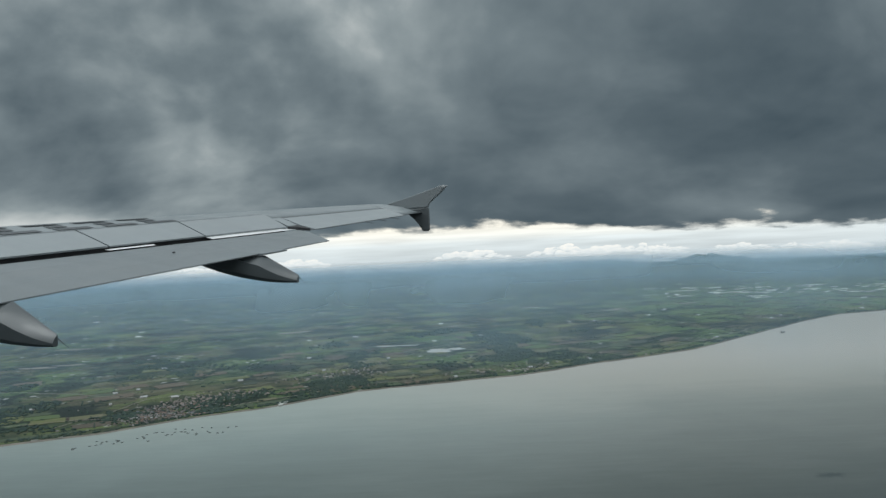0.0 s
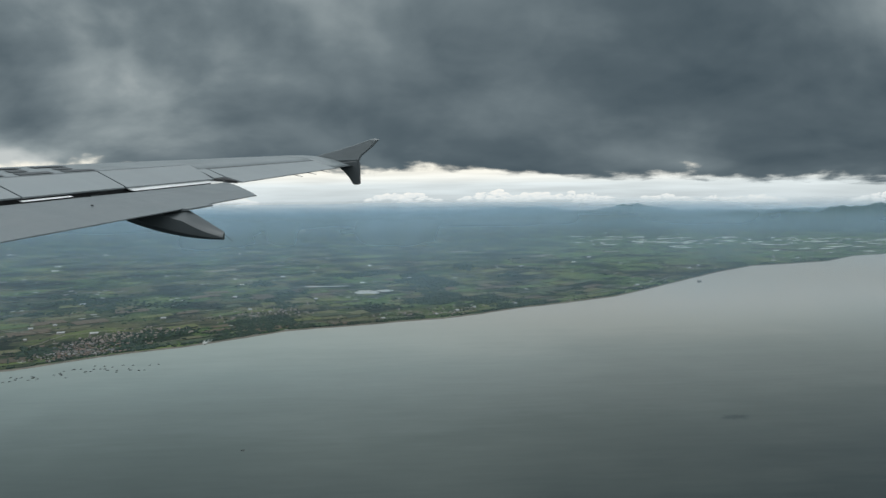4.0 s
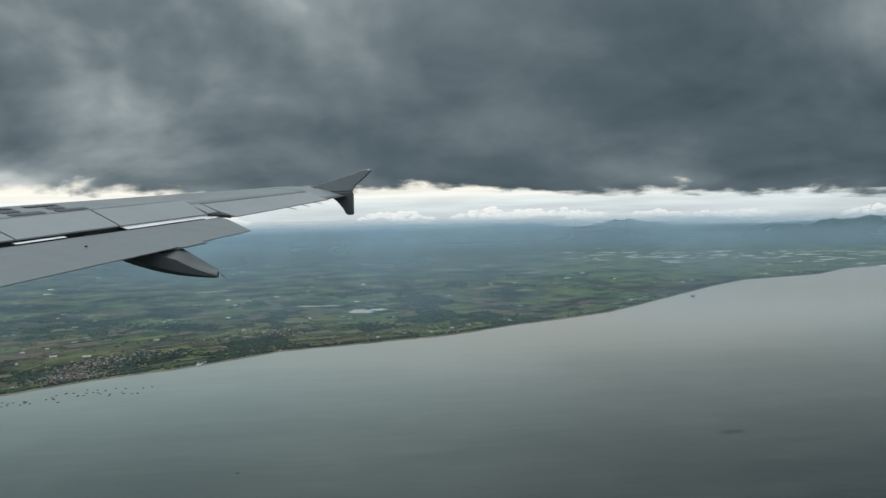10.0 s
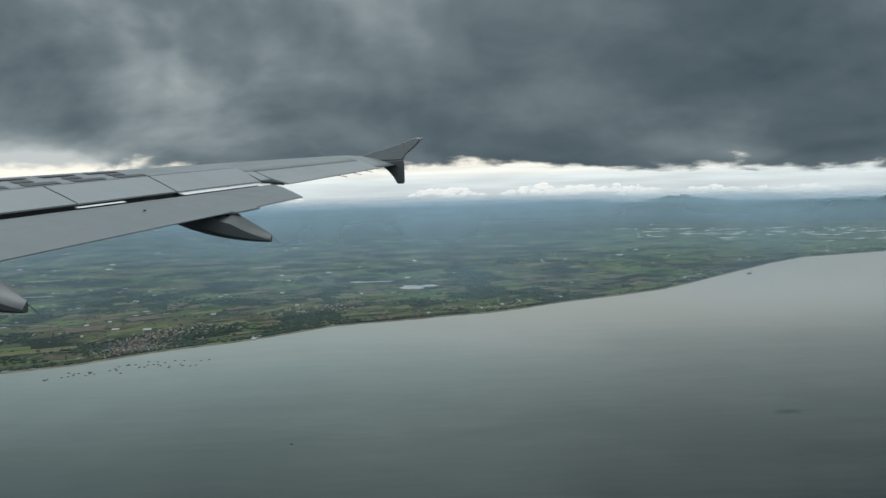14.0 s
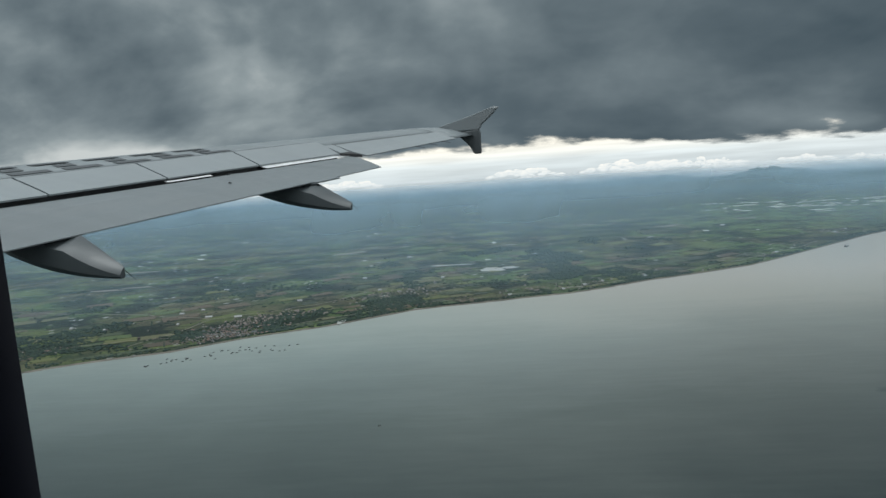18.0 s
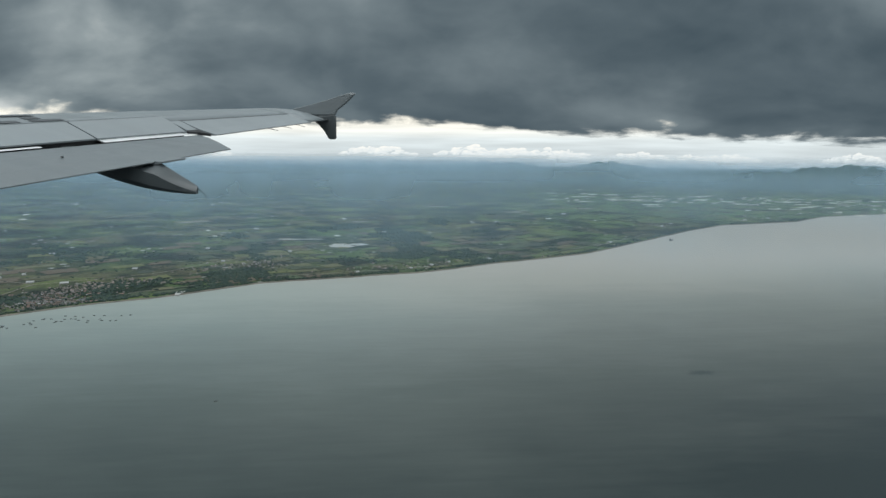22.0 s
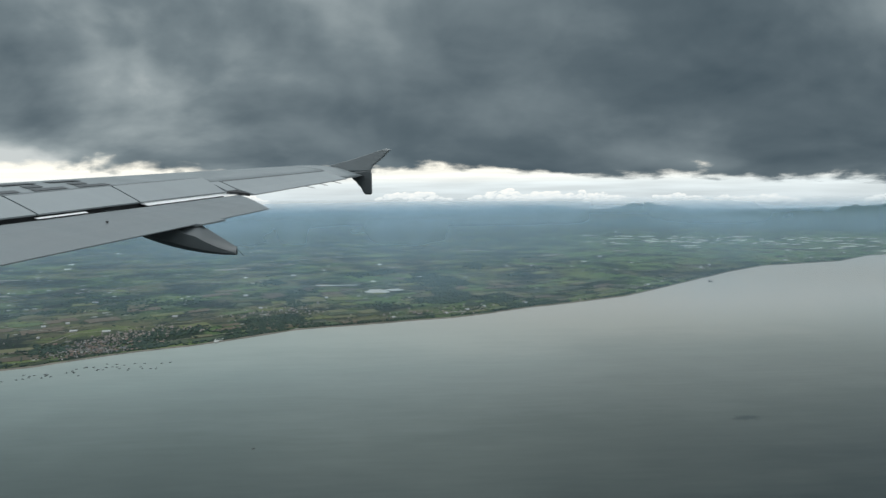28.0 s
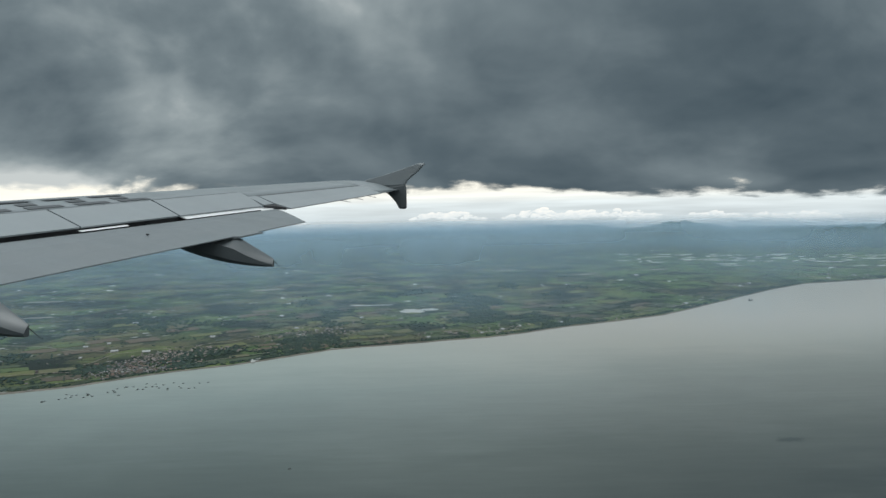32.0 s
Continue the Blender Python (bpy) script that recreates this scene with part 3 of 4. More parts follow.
def hill_range(dist, tops, rough, label):
    """A ridge seen edge-on: (bearing, elevation) of its summits, in degrees."""
    az = np.linspace(-60, 60, 1100)
    base = [t[0] for t in tops], [t[1] for t in tops]
    verts, faces = [], []
    for a in az:
        el = float(np.interp(a, *base)) + rough * (noise.fractal(Vector((a * 0.9, dist, 0)), 0.7, 2.1, 6) + 0.5 - abs(noise.noise(Vector((a * 0.6, dist, 3)))) + 0.45 * noise.noise(Vector((a * 2.6, dist, 1))) + 0.7 * noise.noise(Vector((a * 6.1, dist, 8))) + 0.6 * noise.noise(Vector((a * 14.0, dist, 5))))
        z = 100 + dist * math.tan(radians(el))
        s, c = math.sin(radians(a)), math.cos(radians(a))
        for d, h in ((-90, -14), (-45, (z - 14) * 0.5), (0, z), (60, (z - 14) * 0.4), (110, -14)):
            verts.append(((dist + d) * s, (dist + d) * c, h))
    for i in range(len(az) - 1):
        for j in range(4):
            faces.append((5 * i + j, 5 * i + j + 1, 5 * i + j + 6, 5 * i + j + 5))
    return tagged(link_mesh("hills", verts, faces, M_HILL, None, True), label, "hills", kind="structure")


hill_range(4050, [(-60, -1.55), (-25, -1.52), (0, -1.58), (14, -1.66), (22, -1.60), (26, -1.56), (29, -1.36), (31, -1.34), (33, -1.10), (34, -1.10), (36, -1.25), (45, -1.2), (60, -1.4)], 0.07, "low blue-grey hills on the hazy horizon")
m, n, l, b = mat("wooded_slopes", (0.1, 0.14, 0.18), 1.0, 0, 0.0)
l.new(ramp_node(n, l, noise_node(n, l, 0.015, 6), [(0.3, (0.040, 0.066, 0.062)), (0.55, (0.058, 0.088, 0.080)), (0.75, (0.085, 0.112, 0.098))]), b.inputs["Base Color"])
verts, faces = [], []
saz = np.linspace(12, 62, 520)
PROFILE = ((-330, -0.02), (-240, 0.20), (-150, 0.48), (-70, 0.80), (0, 1.0), (90, 0.7), (200, 0.2), (260, -0.05))
for a in saz:
    el = 0.05 * noise.fractal(Vector((a * 0.8, 6.0, 1.0)), 0.6, 2.2, 5) + float(np.interp(a, (12, 15, 18, 22, 26, 30, 33, 36, 40, 50, 62), (-2.45, -2.2, -1.98, -1.78, -1.62, -1.42, -1.22, -1.30, -1.20, -1.3, -1.5)))
    top = max(0.5, 100 + 2300 * math.tan(radians(el)))
    for dd, hh in PROFILE:
        d = 2300 + dd * (0.5 + top / 70)
        lump = 1 + 0.34 * noise.fractal(Vector((a * 0.5, dd / 120, 2.2)), 0.8, 2.1, 5)
        verts.append((d * math.sin(radians(a)), d * math.cos(radians(a)), top * hh * lump - (1.0 if hh < 0.1 else 0)))
k = len(PROFILE)
for i in range(len(saz) - 1):
    for j in range(k - 1):
        faces.append((k * i + j, k * i + j + 1, k * i + j + k + 1, k * i + j + k))
tagged(link_mesh("mountain", verts, faces, m, None, True), "wooded blue-green mountain slopes beyond the plain", "mountain", kind="structure")
hill_range(4350, [(-60, -1.5), (-12, -1.46), (2, -1.45), (5.5, -1.42), (8, -1.22), (9.5, -1.28), (10.5, -1.22), (13, -1.56), (14.6, -1.48), (15.6, -1.26), (16.4, -1.03), (17.0, -1.18), (17.5, -1.00), (18.1, -1.22), (19.4, -1.34), (20.6, -1.56), (24, -1.54), (27, -1.52), (30, -1.38), (60, -1.4)], 0.11, "blue-grey mountain ridge with a low double peak")


# ---- distance haze over the plain, put into tinted sheets ----
def haze_sheet(dist, cover, seed, el0, el1):
    """A see-through blue curtain imitating distance haze over the plain, densest below eye height."""
    m = bpy.data.materials.new("haze_tint")
    m.use_nodes = True
    n, l = m.node_tree.nodes, m.node_tree.links
    n.remove(n["Principled BSDF"])
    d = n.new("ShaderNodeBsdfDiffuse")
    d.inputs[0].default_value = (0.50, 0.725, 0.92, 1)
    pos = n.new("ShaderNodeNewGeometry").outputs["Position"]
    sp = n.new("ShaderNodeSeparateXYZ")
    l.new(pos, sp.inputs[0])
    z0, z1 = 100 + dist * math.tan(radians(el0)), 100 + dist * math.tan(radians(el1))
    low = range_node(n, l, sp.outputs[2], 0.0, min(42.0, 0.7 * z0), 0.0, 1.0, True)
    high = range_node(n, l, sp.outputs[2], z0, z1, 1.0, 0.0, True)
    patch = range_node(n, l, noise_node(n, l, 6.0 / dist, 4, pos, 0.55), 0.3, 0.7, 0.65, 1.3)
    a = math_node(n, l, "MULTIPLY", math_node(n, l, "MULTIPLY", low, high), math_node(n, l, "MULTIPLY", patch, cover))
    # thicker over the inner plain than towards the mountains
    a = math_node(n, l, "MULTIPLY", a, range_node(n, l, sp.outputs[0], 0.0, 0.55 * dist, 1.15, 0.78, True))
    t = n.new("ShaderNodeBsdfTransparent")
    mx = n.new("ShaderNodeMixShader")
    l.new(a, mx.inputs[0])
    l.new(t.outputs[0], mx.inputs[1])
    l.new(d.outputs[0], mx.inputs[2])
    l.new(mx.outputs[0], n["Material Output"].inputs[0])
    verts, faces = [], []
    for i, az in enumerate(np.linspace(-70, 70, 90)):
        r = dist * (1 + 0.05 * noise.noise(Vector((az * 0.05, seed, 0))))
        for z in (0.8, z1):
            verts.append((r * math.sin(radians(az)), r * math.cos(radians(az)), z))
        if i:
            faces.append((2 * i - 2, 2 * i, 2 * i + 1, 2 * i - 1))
    return tagged(link_mesh("mist", verts, faces, m, None, True), "see-through bluish sheet imitating distance haze over the coastal plain", "mist", kind="structure")


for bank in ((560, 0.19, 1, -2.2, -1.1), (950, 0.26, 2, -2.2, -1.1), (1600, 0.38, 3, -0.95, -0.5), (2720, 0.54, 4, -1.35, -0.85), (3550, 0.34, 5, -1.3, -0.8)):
    haze_sheet(*bank)


# ---- clouds ----
def emit(name):
    m = bpy.data.materials.new(name)
    m.use_nodes = True
    n, l = m.node_tree.nodes, m.node_tree.links
    n.remove(n["Principled BSDF"])
    e = n.new("ShaderNodeEmission")
    l.new(e.outputs[0], n["Material Output"].inputs[0])
    m.cycles.emission_sampling = "NONE"
    return m, n, l, e


m, n, l, e = emit("storm_cloud")
pos = n.new("ShaderNodeNewGeometry").outputs["Position"]
sp = n.new("ShaderNodeSeparateXYZ")
l.new(pos, sp.inputs[0])
ypos = math_node(n, l, "MAXIMUM", sp.outputs[1], 20.0)
side = math_node(n, l, "DIVIDE", sp.outputs[0], ypos)
up = math_node(n, l, "MAXIMUM", math_node(n, l, "SUBTRACT", sp.outputs[2], 100.0), 1.0)
rise = math_node(n, l, "SQRT", math_node(n, l, "DIVIDE", up, ypos))
flat = n.new("ShaderNodeCombineXYZ")
l.new(math_node(n, l, "MULTIPLY", side, 0.86), flat.inputs[0])
l.new(math_node(n, l, "MULTIPLY", rise, 1.05), flat.inputs[1])
wv = n.new("ShaderNodeVectorMath")
wv.operation = "MULTIPLY_ADD"
wt = n.new("ShaderNodeTexNoise")
wt.inputs["Scale"].default_value, wt.inputs["Detail"].default_value = 3.0, 2
l.new(flat.outputs[0], wt.inputs["Vector"])
l.new(wt.outputs["Color"], wv.inputs[0])
wv.inputs[1].default_value = (0.13, 0.09, 0)
l.new(flat.outputs[0], wv.inputs[2])
wide = noise_node(n, l, 2.7, 3, wv.outputs[0], 0.42)
billow = noise_node(n, l, 5.8, 6, wv.outputs[0], 0.46)
shift = n.new("ShaderNodeVectorMath")
shift.operation = "ADD"
shift.inputs[1].default_value = (-0.020, -0.036, 0)
l.new(wv.outputs[0], shift.inputs[0])
billow_low = noise_node(n, l, 5.8, 6, shift.outputs[0], 0.46)
wisps = noise_node(n, l, 22.0, 4, wv.outputs[0], 0.5)
steep = math_node(n, l, "MULTIPLY", rise, rise)
# a thinner, paler deck inshore of a leaning front, the dark storm beyond it
front = math_node(n, l, "ADD", math_node(n, l, "SUBTRACT", side, steep), math_node(n, l, "MULTIPLY", math_node(n, l, "SUBTRACT", billow, 0.5), 0.34))
pale = range_node(n, l, math_node(n, l, "ADD", front, math_node(n, l, "MULTIPLY", math_node(n, l, "SUBTRACT", wide, 0.5), 0.30)), -0.40, -0.04, 1.0, 0.0, True)
v = math_node(n, l, "ADD", range_node(n, l, wide, 0.38, 0.62, 0.03, 0.33), math_node(n, l, "MULTIPLY", pale, 0.28))
# lit and shaded sides of the billows, painted from two offset samples
v = math_node(n, l, "ADD", v, math_node(n, l, "MULTIPLY", math_node(n, l, "SUBTRACT", billow, billow_low), math_node(n, l, "ADD", math_node(n, l, "MULTIPLY", pale, 0.6), 0.6)))
v = math_node(n, l, "ADD", v, range_node(n, l, billow, 0.30, 0.70, -0.05, 0.12))
v = math_node(n, l, "ADD", v, range_node(n, l, wisps, 0.30, 0.70, -0.020, 0.020))
# light comes through the rents in the pale deck near its edge
rents = math_node(n, l, "MULTIPLY", range_node(n, l, rise, 0.19, 0.33, 1.0, 0.0, True), math_node(n, l, "MULTIPLY", pale, range_node(n, l, billow, 0.42, 0.62)))
v = math_node(n, l, "ADD", v, math_node(n, l, "MULTIPLY", rents, 0.36))
high = math_node(n, l, "MULTIPLY", range_node(n, l, rise, 0.36, 0.56, 0.0, 0.26, True), range_node(n, l, side, -0.10, 0.5, 0.25, 1.0, True))
v = math_node(n, l, "ADD", v, high)
l.new(ramp_node(n, l, v, [(0.0, (0.064, 0.093, 0.113)), (0.2, (0.096, 0.130, 0.151)), (0.45, (0.165, 0.208, 0.229)), (0.7, (0.28, 0.33, 0.346)), (1.0, (0.56, 0.60, 0.595))]), e.inputs[0])
# the ragged edge thins out to nothing
uv = n.new("ShaderNodeUVMap")
suv = n.new("ShaderNodeSeparateXYZ")
l.new(uv.outputs[0], suv.inputs[0])
thin = math_node(n, l, "ADD", suv.outputs[0], range_node(n, l, noise_node(n, l, 7.0, 3, flat.outputs[0], 0.55), 0.3, 0.7, -0.06, 0.05))
thin = math_node(n, l, "ADD", thin, range_node(n, l, noise_node(n, l, 26.0, 6, wv.outputs[0], 0.58), 0.3, 0.7, -0.036, 0.036))
fade = range_node(n, l, thin, 0.875, 0.955, 0.0, 1.0, True)
tr = n.new("ShaderNodeBsdfTransparent")
mx = n.new("ShaderNodeMixShader")
l.new(fade, mx.inputs[0])
l.new(e.outputs[0], mx.inputs[1])
l.new(tr.outputs[0], mx.inputs[2])
l.new(mx.outputs[0], n["Material Output"].inputs[0])
M_STORM = m

EDGE_AZ = (-80, -34, -27, -20, -12, -6, -2, 3, 8, 12, 16, 22, 28, 34, 80)
EDGE_EL = (1.5, 2.1, 2.2, 2.0, 1.8, 1.85, 1.95, 1.85, 1.65, 1.4, 1.15, 0.95, 0.7, 0.55, 0.5)
verts, faces = [], []
az = np.linspace(-78, 78, 520)
rad_n = 70
for a in az:
    low = float(np.interp(a, EDGE_AZ, EDGE_EL)) * (1 + 0.18 * noise.fractal(Vector((a * 0.3, 1.7, 4)), 0.8, 2.0, 7)) - 0.55
    for j in range(rad_n):
        s = 1 - j / (rad_n - 1)
        el = radians(low + (27 - low) * s ** 1.7)
        lump = noise.fractal(Vector((a * 0.16, 4 * math.sqrt(max(0.0, math.tan(el))) * 2.5, 0.5)), 0.9, 2.1, 5)
        d = 4640 + 60 * lump
        flat_d = d * math.sqrt(math.cos(el))
        verts.append((flat_d * math.sin(radians(a)), flat_d * math.cos(radians(a)), 100 + flat_d * math.tan(el)))
for i in range(len(az) - 1):
    for j in range(rad_n - 1):
        faces.append((i * rad_n + j, i * rad_n + j + 1, (i + 1) * rad_n + j + 1, (i + 1) * rad_n + j))
deck = link_mesh("storm_cloud", verts, faces, M_STORM, None, True)
uvs = deck.data.uv_layers.new(name="UVMap")
for loop in deck.data.loops:
    uvs.data[loop.index].uv = ((loop.vertex_index % rad_n) / (rad_n - 1), 0.5)
tagged(deck, "dark grey storm cloud deck with a ragged lower edge", "cloud", kind="structure")

m, n, l, e = emit("cumulus_white")
geo = n.new("ShaderNodeNewGeometry")
sp = n.new("ShaderNodeSeparateXYZ")
l.new(geo.outputs["Normal"], sp.inputs[0])
cn = noise_node(n, l, 0.03, 5, geo.outputs["Position"])
pz = n.new("ShaderNodeSeparateXYZ")
l.new(geo.outputs["Position"], pz.inputs[0])
# lit tops and hazy feet painted into the glow by normal and height
v = math_node(n, l, "ADD", math_node(n, l, "MULTIPLY", sp.outputs[2], 0.16), range_node(n, l, cn, 0.25, 0.75, -0.22, 0.22))
v = math_node(n, l, "ADD", v, range_node(n, l, pz.outputs[2], 20.0, 105.0, 0.05, 0.75))
l.new(ramp_node(n, l, v, [(0.0, (0.68, 0.75, 0.77)), (0.3, (0.76, 0.82, 0.83)), (0.6, (0.88, 0.91, 0.89)), (0.9, (1.0, 0.99, 0.93))]), e.inputs[0])
M_CUMULUS = m


def ico(sub):
    bm = bmesh.new()
    bmesh.ops.create_icosphere(bm, subdivisions=sub, radius=1)
    v = np.array([x.co[:] for x in bm.verts])
    f = np.array([[q.index for q in x.verts] for x in bm.faces])
    bm.free()
    return v, f


def scatter(name, base, places, material, smooth=True):
    """places: rows of x, y, z, sx, sy, sz; one joined mesh."""
    bv, bf = base
    p = np.array(places)
    vs = (bv[None] * p[:, None, 3:6] + p[:, None, 0:3]).reshape(-1, 3)
    fs = (bf[None] + (np.arange(len(p)) * len(bv))[:, None, None]).reshape(-1, bf.shape[1])
    me = bpy.data.meshes.new(name)
    me.from_pydata(vs.tolist(), [], fs.tolist())
    if smooth:
        me.polygons.foreach_set("use_smooth", [True] * len(me.polygons))
    me.materials.append(material)
    return new(name, me)


rng = random.Random(5)
puffs = []
for _ in range(46):
    a0, big = rng.uniform(-40, 46), rng.random() ** 1.8
    half, high, foot = 0.5 + 2.4 * big, 0.22 + 0.75 * big, rng.uniform(-1.05, -0.55)
    for _ in range(int(26 + 90 * big)):
        t = rng.uniform(-1, 1)
        hump = (1 - t * t) * (0.6 + 0.6 * noise.noise(Vector((a0 + t * 2.6, 2.0, 0))))
        el = foot + high * max(0.0, hump) * rng.random() ** 0.7
        d = 4690 + rng.uniform(-30, 30)
        r = (4 + 13 * rng.random() ** 2.5) * (0.6 + 0.6 * big)
        a = a0 + t * half
        puffs.append((d * math.sin(radians(a)), d * math.cos(radians(a)), 100 + d * math.tan(radians(el)), r * 1.7, r, r * 0.75))
tagged(scatter("cumulus_bank", ico(2), puffs, M_CUMULUS), "row of small white cumulus clouds over the horizon", "clouds", kind="stuff")


# ---- on the land ----
def rand_mat(name, stops, rough=0.8, tint=(1, 1, 1)):
    m, n, l, b = mat(name, (0.4, 0.4, 0.4), rough)
    oi = n.new("ShaderNodeObjectInfo")
    c = ramp_node(n, l, oi.outputs["Random"], stops, "CONSTANT")
    c = mix_node(n, l, range_node(n, l, noise_node(n, l, 1.5, 4), 0.35, 0.7, 0, 0.4), c, (0.16, 0.15, 0.14))
    c = mix_node(n, l, 1.0, c, tint, "MULTIPLY")
    l.new(c, b.inputs["Base Color"])
    return m


M_ROOF = rand_mat("house_roof", [(0.0, (0.20, 0.19, 0.18)), (0.22, (0.20, 0.12, 0.09)), (0.40, (0.15, 0.13, 0.12)), (0.54, (0.24, 0.16, 0.13)), (0.68, (0.26, 0.25, 0.24)), (0.80, (0.13, 0.10, 0.09)), (0.88, (0.12, 0.14, 0.16)), (0.94, (0.42, 0.42, 0.41))], 0.7, (0.74, 0.76, 0.78))
M_WALL = rand_mat("house_wall", [(0.0, (0.20, 0.19, 0.18)), (0.3, (0.15, 0.14, 0.13)), (0.6, (0.24, 0.23, 0.21)), (0.85, (0.14, 0.12, 0.11))])
M_SHED = paint("white_sheet_roof", (0.34, 0.345, 0.34), 0.5, 0.14, scale=0.5)
M_SHEDW = paint("shed_wall", (0.26, 0.255, 0.24), 0.8, 0.1, scale=0.8)
M_PALE = paint("pale_bare_ground", (0.36, 0.37, 0.35), 0.9, 0.14, scale=0.12)
M_PADDY = paint("flooded_plot", (0.70, 0.68, 0.60), 0.6, 0.2, scale=0.12)
M_TRACK = paint("gravel_track", (0.19, 0.175, 0.15), 0.9, 0.14, scale=0.3)
M_BOAT = paint("boat_wood", (0.12, 0.13, 0.13), 0.7, 0.2, scale=3)

rng = random.Random(11)
ALONG = 42.0


def along(x, y):
    """Shifts a place along the shore."""
    return x + ALONG, y + coast(x + ALONG) - coast(x)



def gable(name, lx, ly, h, ridge, eave):
    """A house at the origin: walls and an overhanging pitched roof."""
    a, b_ = lx / 2, ly / 2
    wv = [(-a, -b_, -0.1), (a, -b_, -0.1), (a, b_, -0.1), (-a, b_, -0.1), (-a, -b_, h), (a, -b_, h), (a, b_, h), (-a, b_, h), (-a, 0, h + ridge), (a, 0, h + ridge)]
    wf = [(0, 1, 5, 4), (2, 3, 7, 6), (0, 4, 8, 7, 3), (1, 2, 6, 9, 5), (0, 1, 2, 3)]
    e = eave
    ra, rb = a + e, b_ + e
    lo = h - e * ridge / b_
    t = 0.04
    rv = [(-ra, -rb, lo), (ra, -rb, lo), (ra, 0, h + ridge + t), (-ra, 0, h + ridge + t), (-ra, rb, lo), (ra, rb, lo),
          (-ra, -rb, lo - t), (ra, -rb, lo - t), (ra, 0, h + ridge), (-ra, 0, h + ridge), (-ra, rb, lo - t), (ra, rb, lo - t)]
    rf = [(0, 1, 2, 3), (3, 2, 5, 4), (6, 9, 8, 7), (9, 10, 11, 8), (0, 6, 7, 1), (4, 5, 11, 10), (0, 3, 9, 6), (3, 4, 10, 9), (1, 7, 8, 2), (2, 8, 11, 5)]
    return wv, wf, rv, rf


def ground_z(x, y):
    return land_height(x, y, y - coast(x))


def house(lx, ly, h, ridge, label, category, wall_m, roof_m):
    root = tagged(new(category.replace(" ", "_")), label, category)
    wv, wf, rv, rf = gable("house", lx, ly, h, ridge, 0.07 * ly + 0.03)
    link_mesh("wall", wv, wf, wall_m, root)
    link_mesh("roof", rv, rf, roof_m, root)
    return root


HOUSE_KINDS = [house(1.1, 0.9, 0.45, 0.25, "small tin-roofed house in the seaside town", "house", M_WALL, M_ROOF),
               house(1.7, 1.1, 0.55, 0.35, "long low house with a pitched metal roof", "house", M_WALL, M_ROOF),
               house(1.4, 1.3, 0.85, 0.35, "two-storey plastered house with a pitched roof", "house", M_WALL, M_ROOF),
               house(2.6, 1.3, 0.7, 0.35, "long workshop with a weathered sheet roof", "house", M_WALL, M_ROOF)]
spots = []
CLUSTERS = [(-244, 464, 13, 6, 110), (-250, 488, 11, 14, 170), (-240, 512, 12, 14, 110), (-212, 540, 22, 9, 40), (-150, 606, 26, 14, 60), (-140, 640, 20, 18, 20), (-20, 612, 34, 6, 30), (12, 630, 16, 10, 20),
            (90, 668, 30, 12, 9), (250, 800, 40, 20, 8), (420, 985, 60, 30, 8), (-330, 470, 40, 30, 14), (-90, 575, 40, 8, 8), (180, 735, 22, 10, 16), (330, 905, 18, 14, 26), (480, 1030, 40, 16, 24), (640, 1130, 40, 18, 16)]
for cx, cy, sx, sy, count in CLUSTERS:
    for _ in range(count):
        for _try in range(12):
            x, y = along(rng.gauss(cx, sx), rng.gauss(cy, sy))
            if y - coast(x) > 5 and all((x - p) ** 2 + (y - q) ** 2 > 2.2 for p, q in spots):
                spots.append((x, y))
                break
order = sorted(range(len(spots)), key=lambda i: spots[i][0] ** 2 + spots[i][1] ** 2)
rest_v, rest_f, rest_m = [], [], []
for rank, i in enumerate(order):
    x, y = spots[i]
    k = rng.choices((0, 1, 2, 3), (5, 4, 2, 1))[0]
    s = rng.uniform(0.75, 1.1)
    turn = rng.choice((20, 25, 30, 110, 115)) + rng.uniform(-8, 8)
    at = pose(x, y, ground_z(x, y), 0, 0, turn)
    if rank < 290:
        ob = tagged(copy_thing(HOUSE_KINDS[k], at), group="houses along the coast")
        ob.scale = (s, s, s)
    else:
        for child in HOUSE_KINDS[k].children:
            n0 = len(rest_v)
            rest_v += [at @ (v.co * s) for v in child.data.vertices]
            rest_f += [tuple(n0 + q for q in f.vertices) for f in child.data.polygons]
            rest_m += [1 if child.name.startswith("roof") else 0] * len(child.data.polygons)
M_FARROOF = paint("weathered_roofs", (0.21, 0.175, 0.155), 0.6, 0.25, scale=0.35)
far_town = link_mesh("far_houses", rest_v, rest_f, M_SHEDW)
far_town.data.materials.append(M_FARROOF)
far_town.data.polygons.foreach_set("material_index", rest_m)
tagged(far_town, "small houses with weathered roofs scattered inland", "houses", kind="stuff")
for k, ob in enumerate(HOUSE_KINDS):
    x, y = along(-262 + 9 * k, 466 + 3.5 * k)
    ob.matrix_basis = pose(x, y, ground_z(x, y), 0, 0, 25)
    tagged(ob, group="houses along the coast")

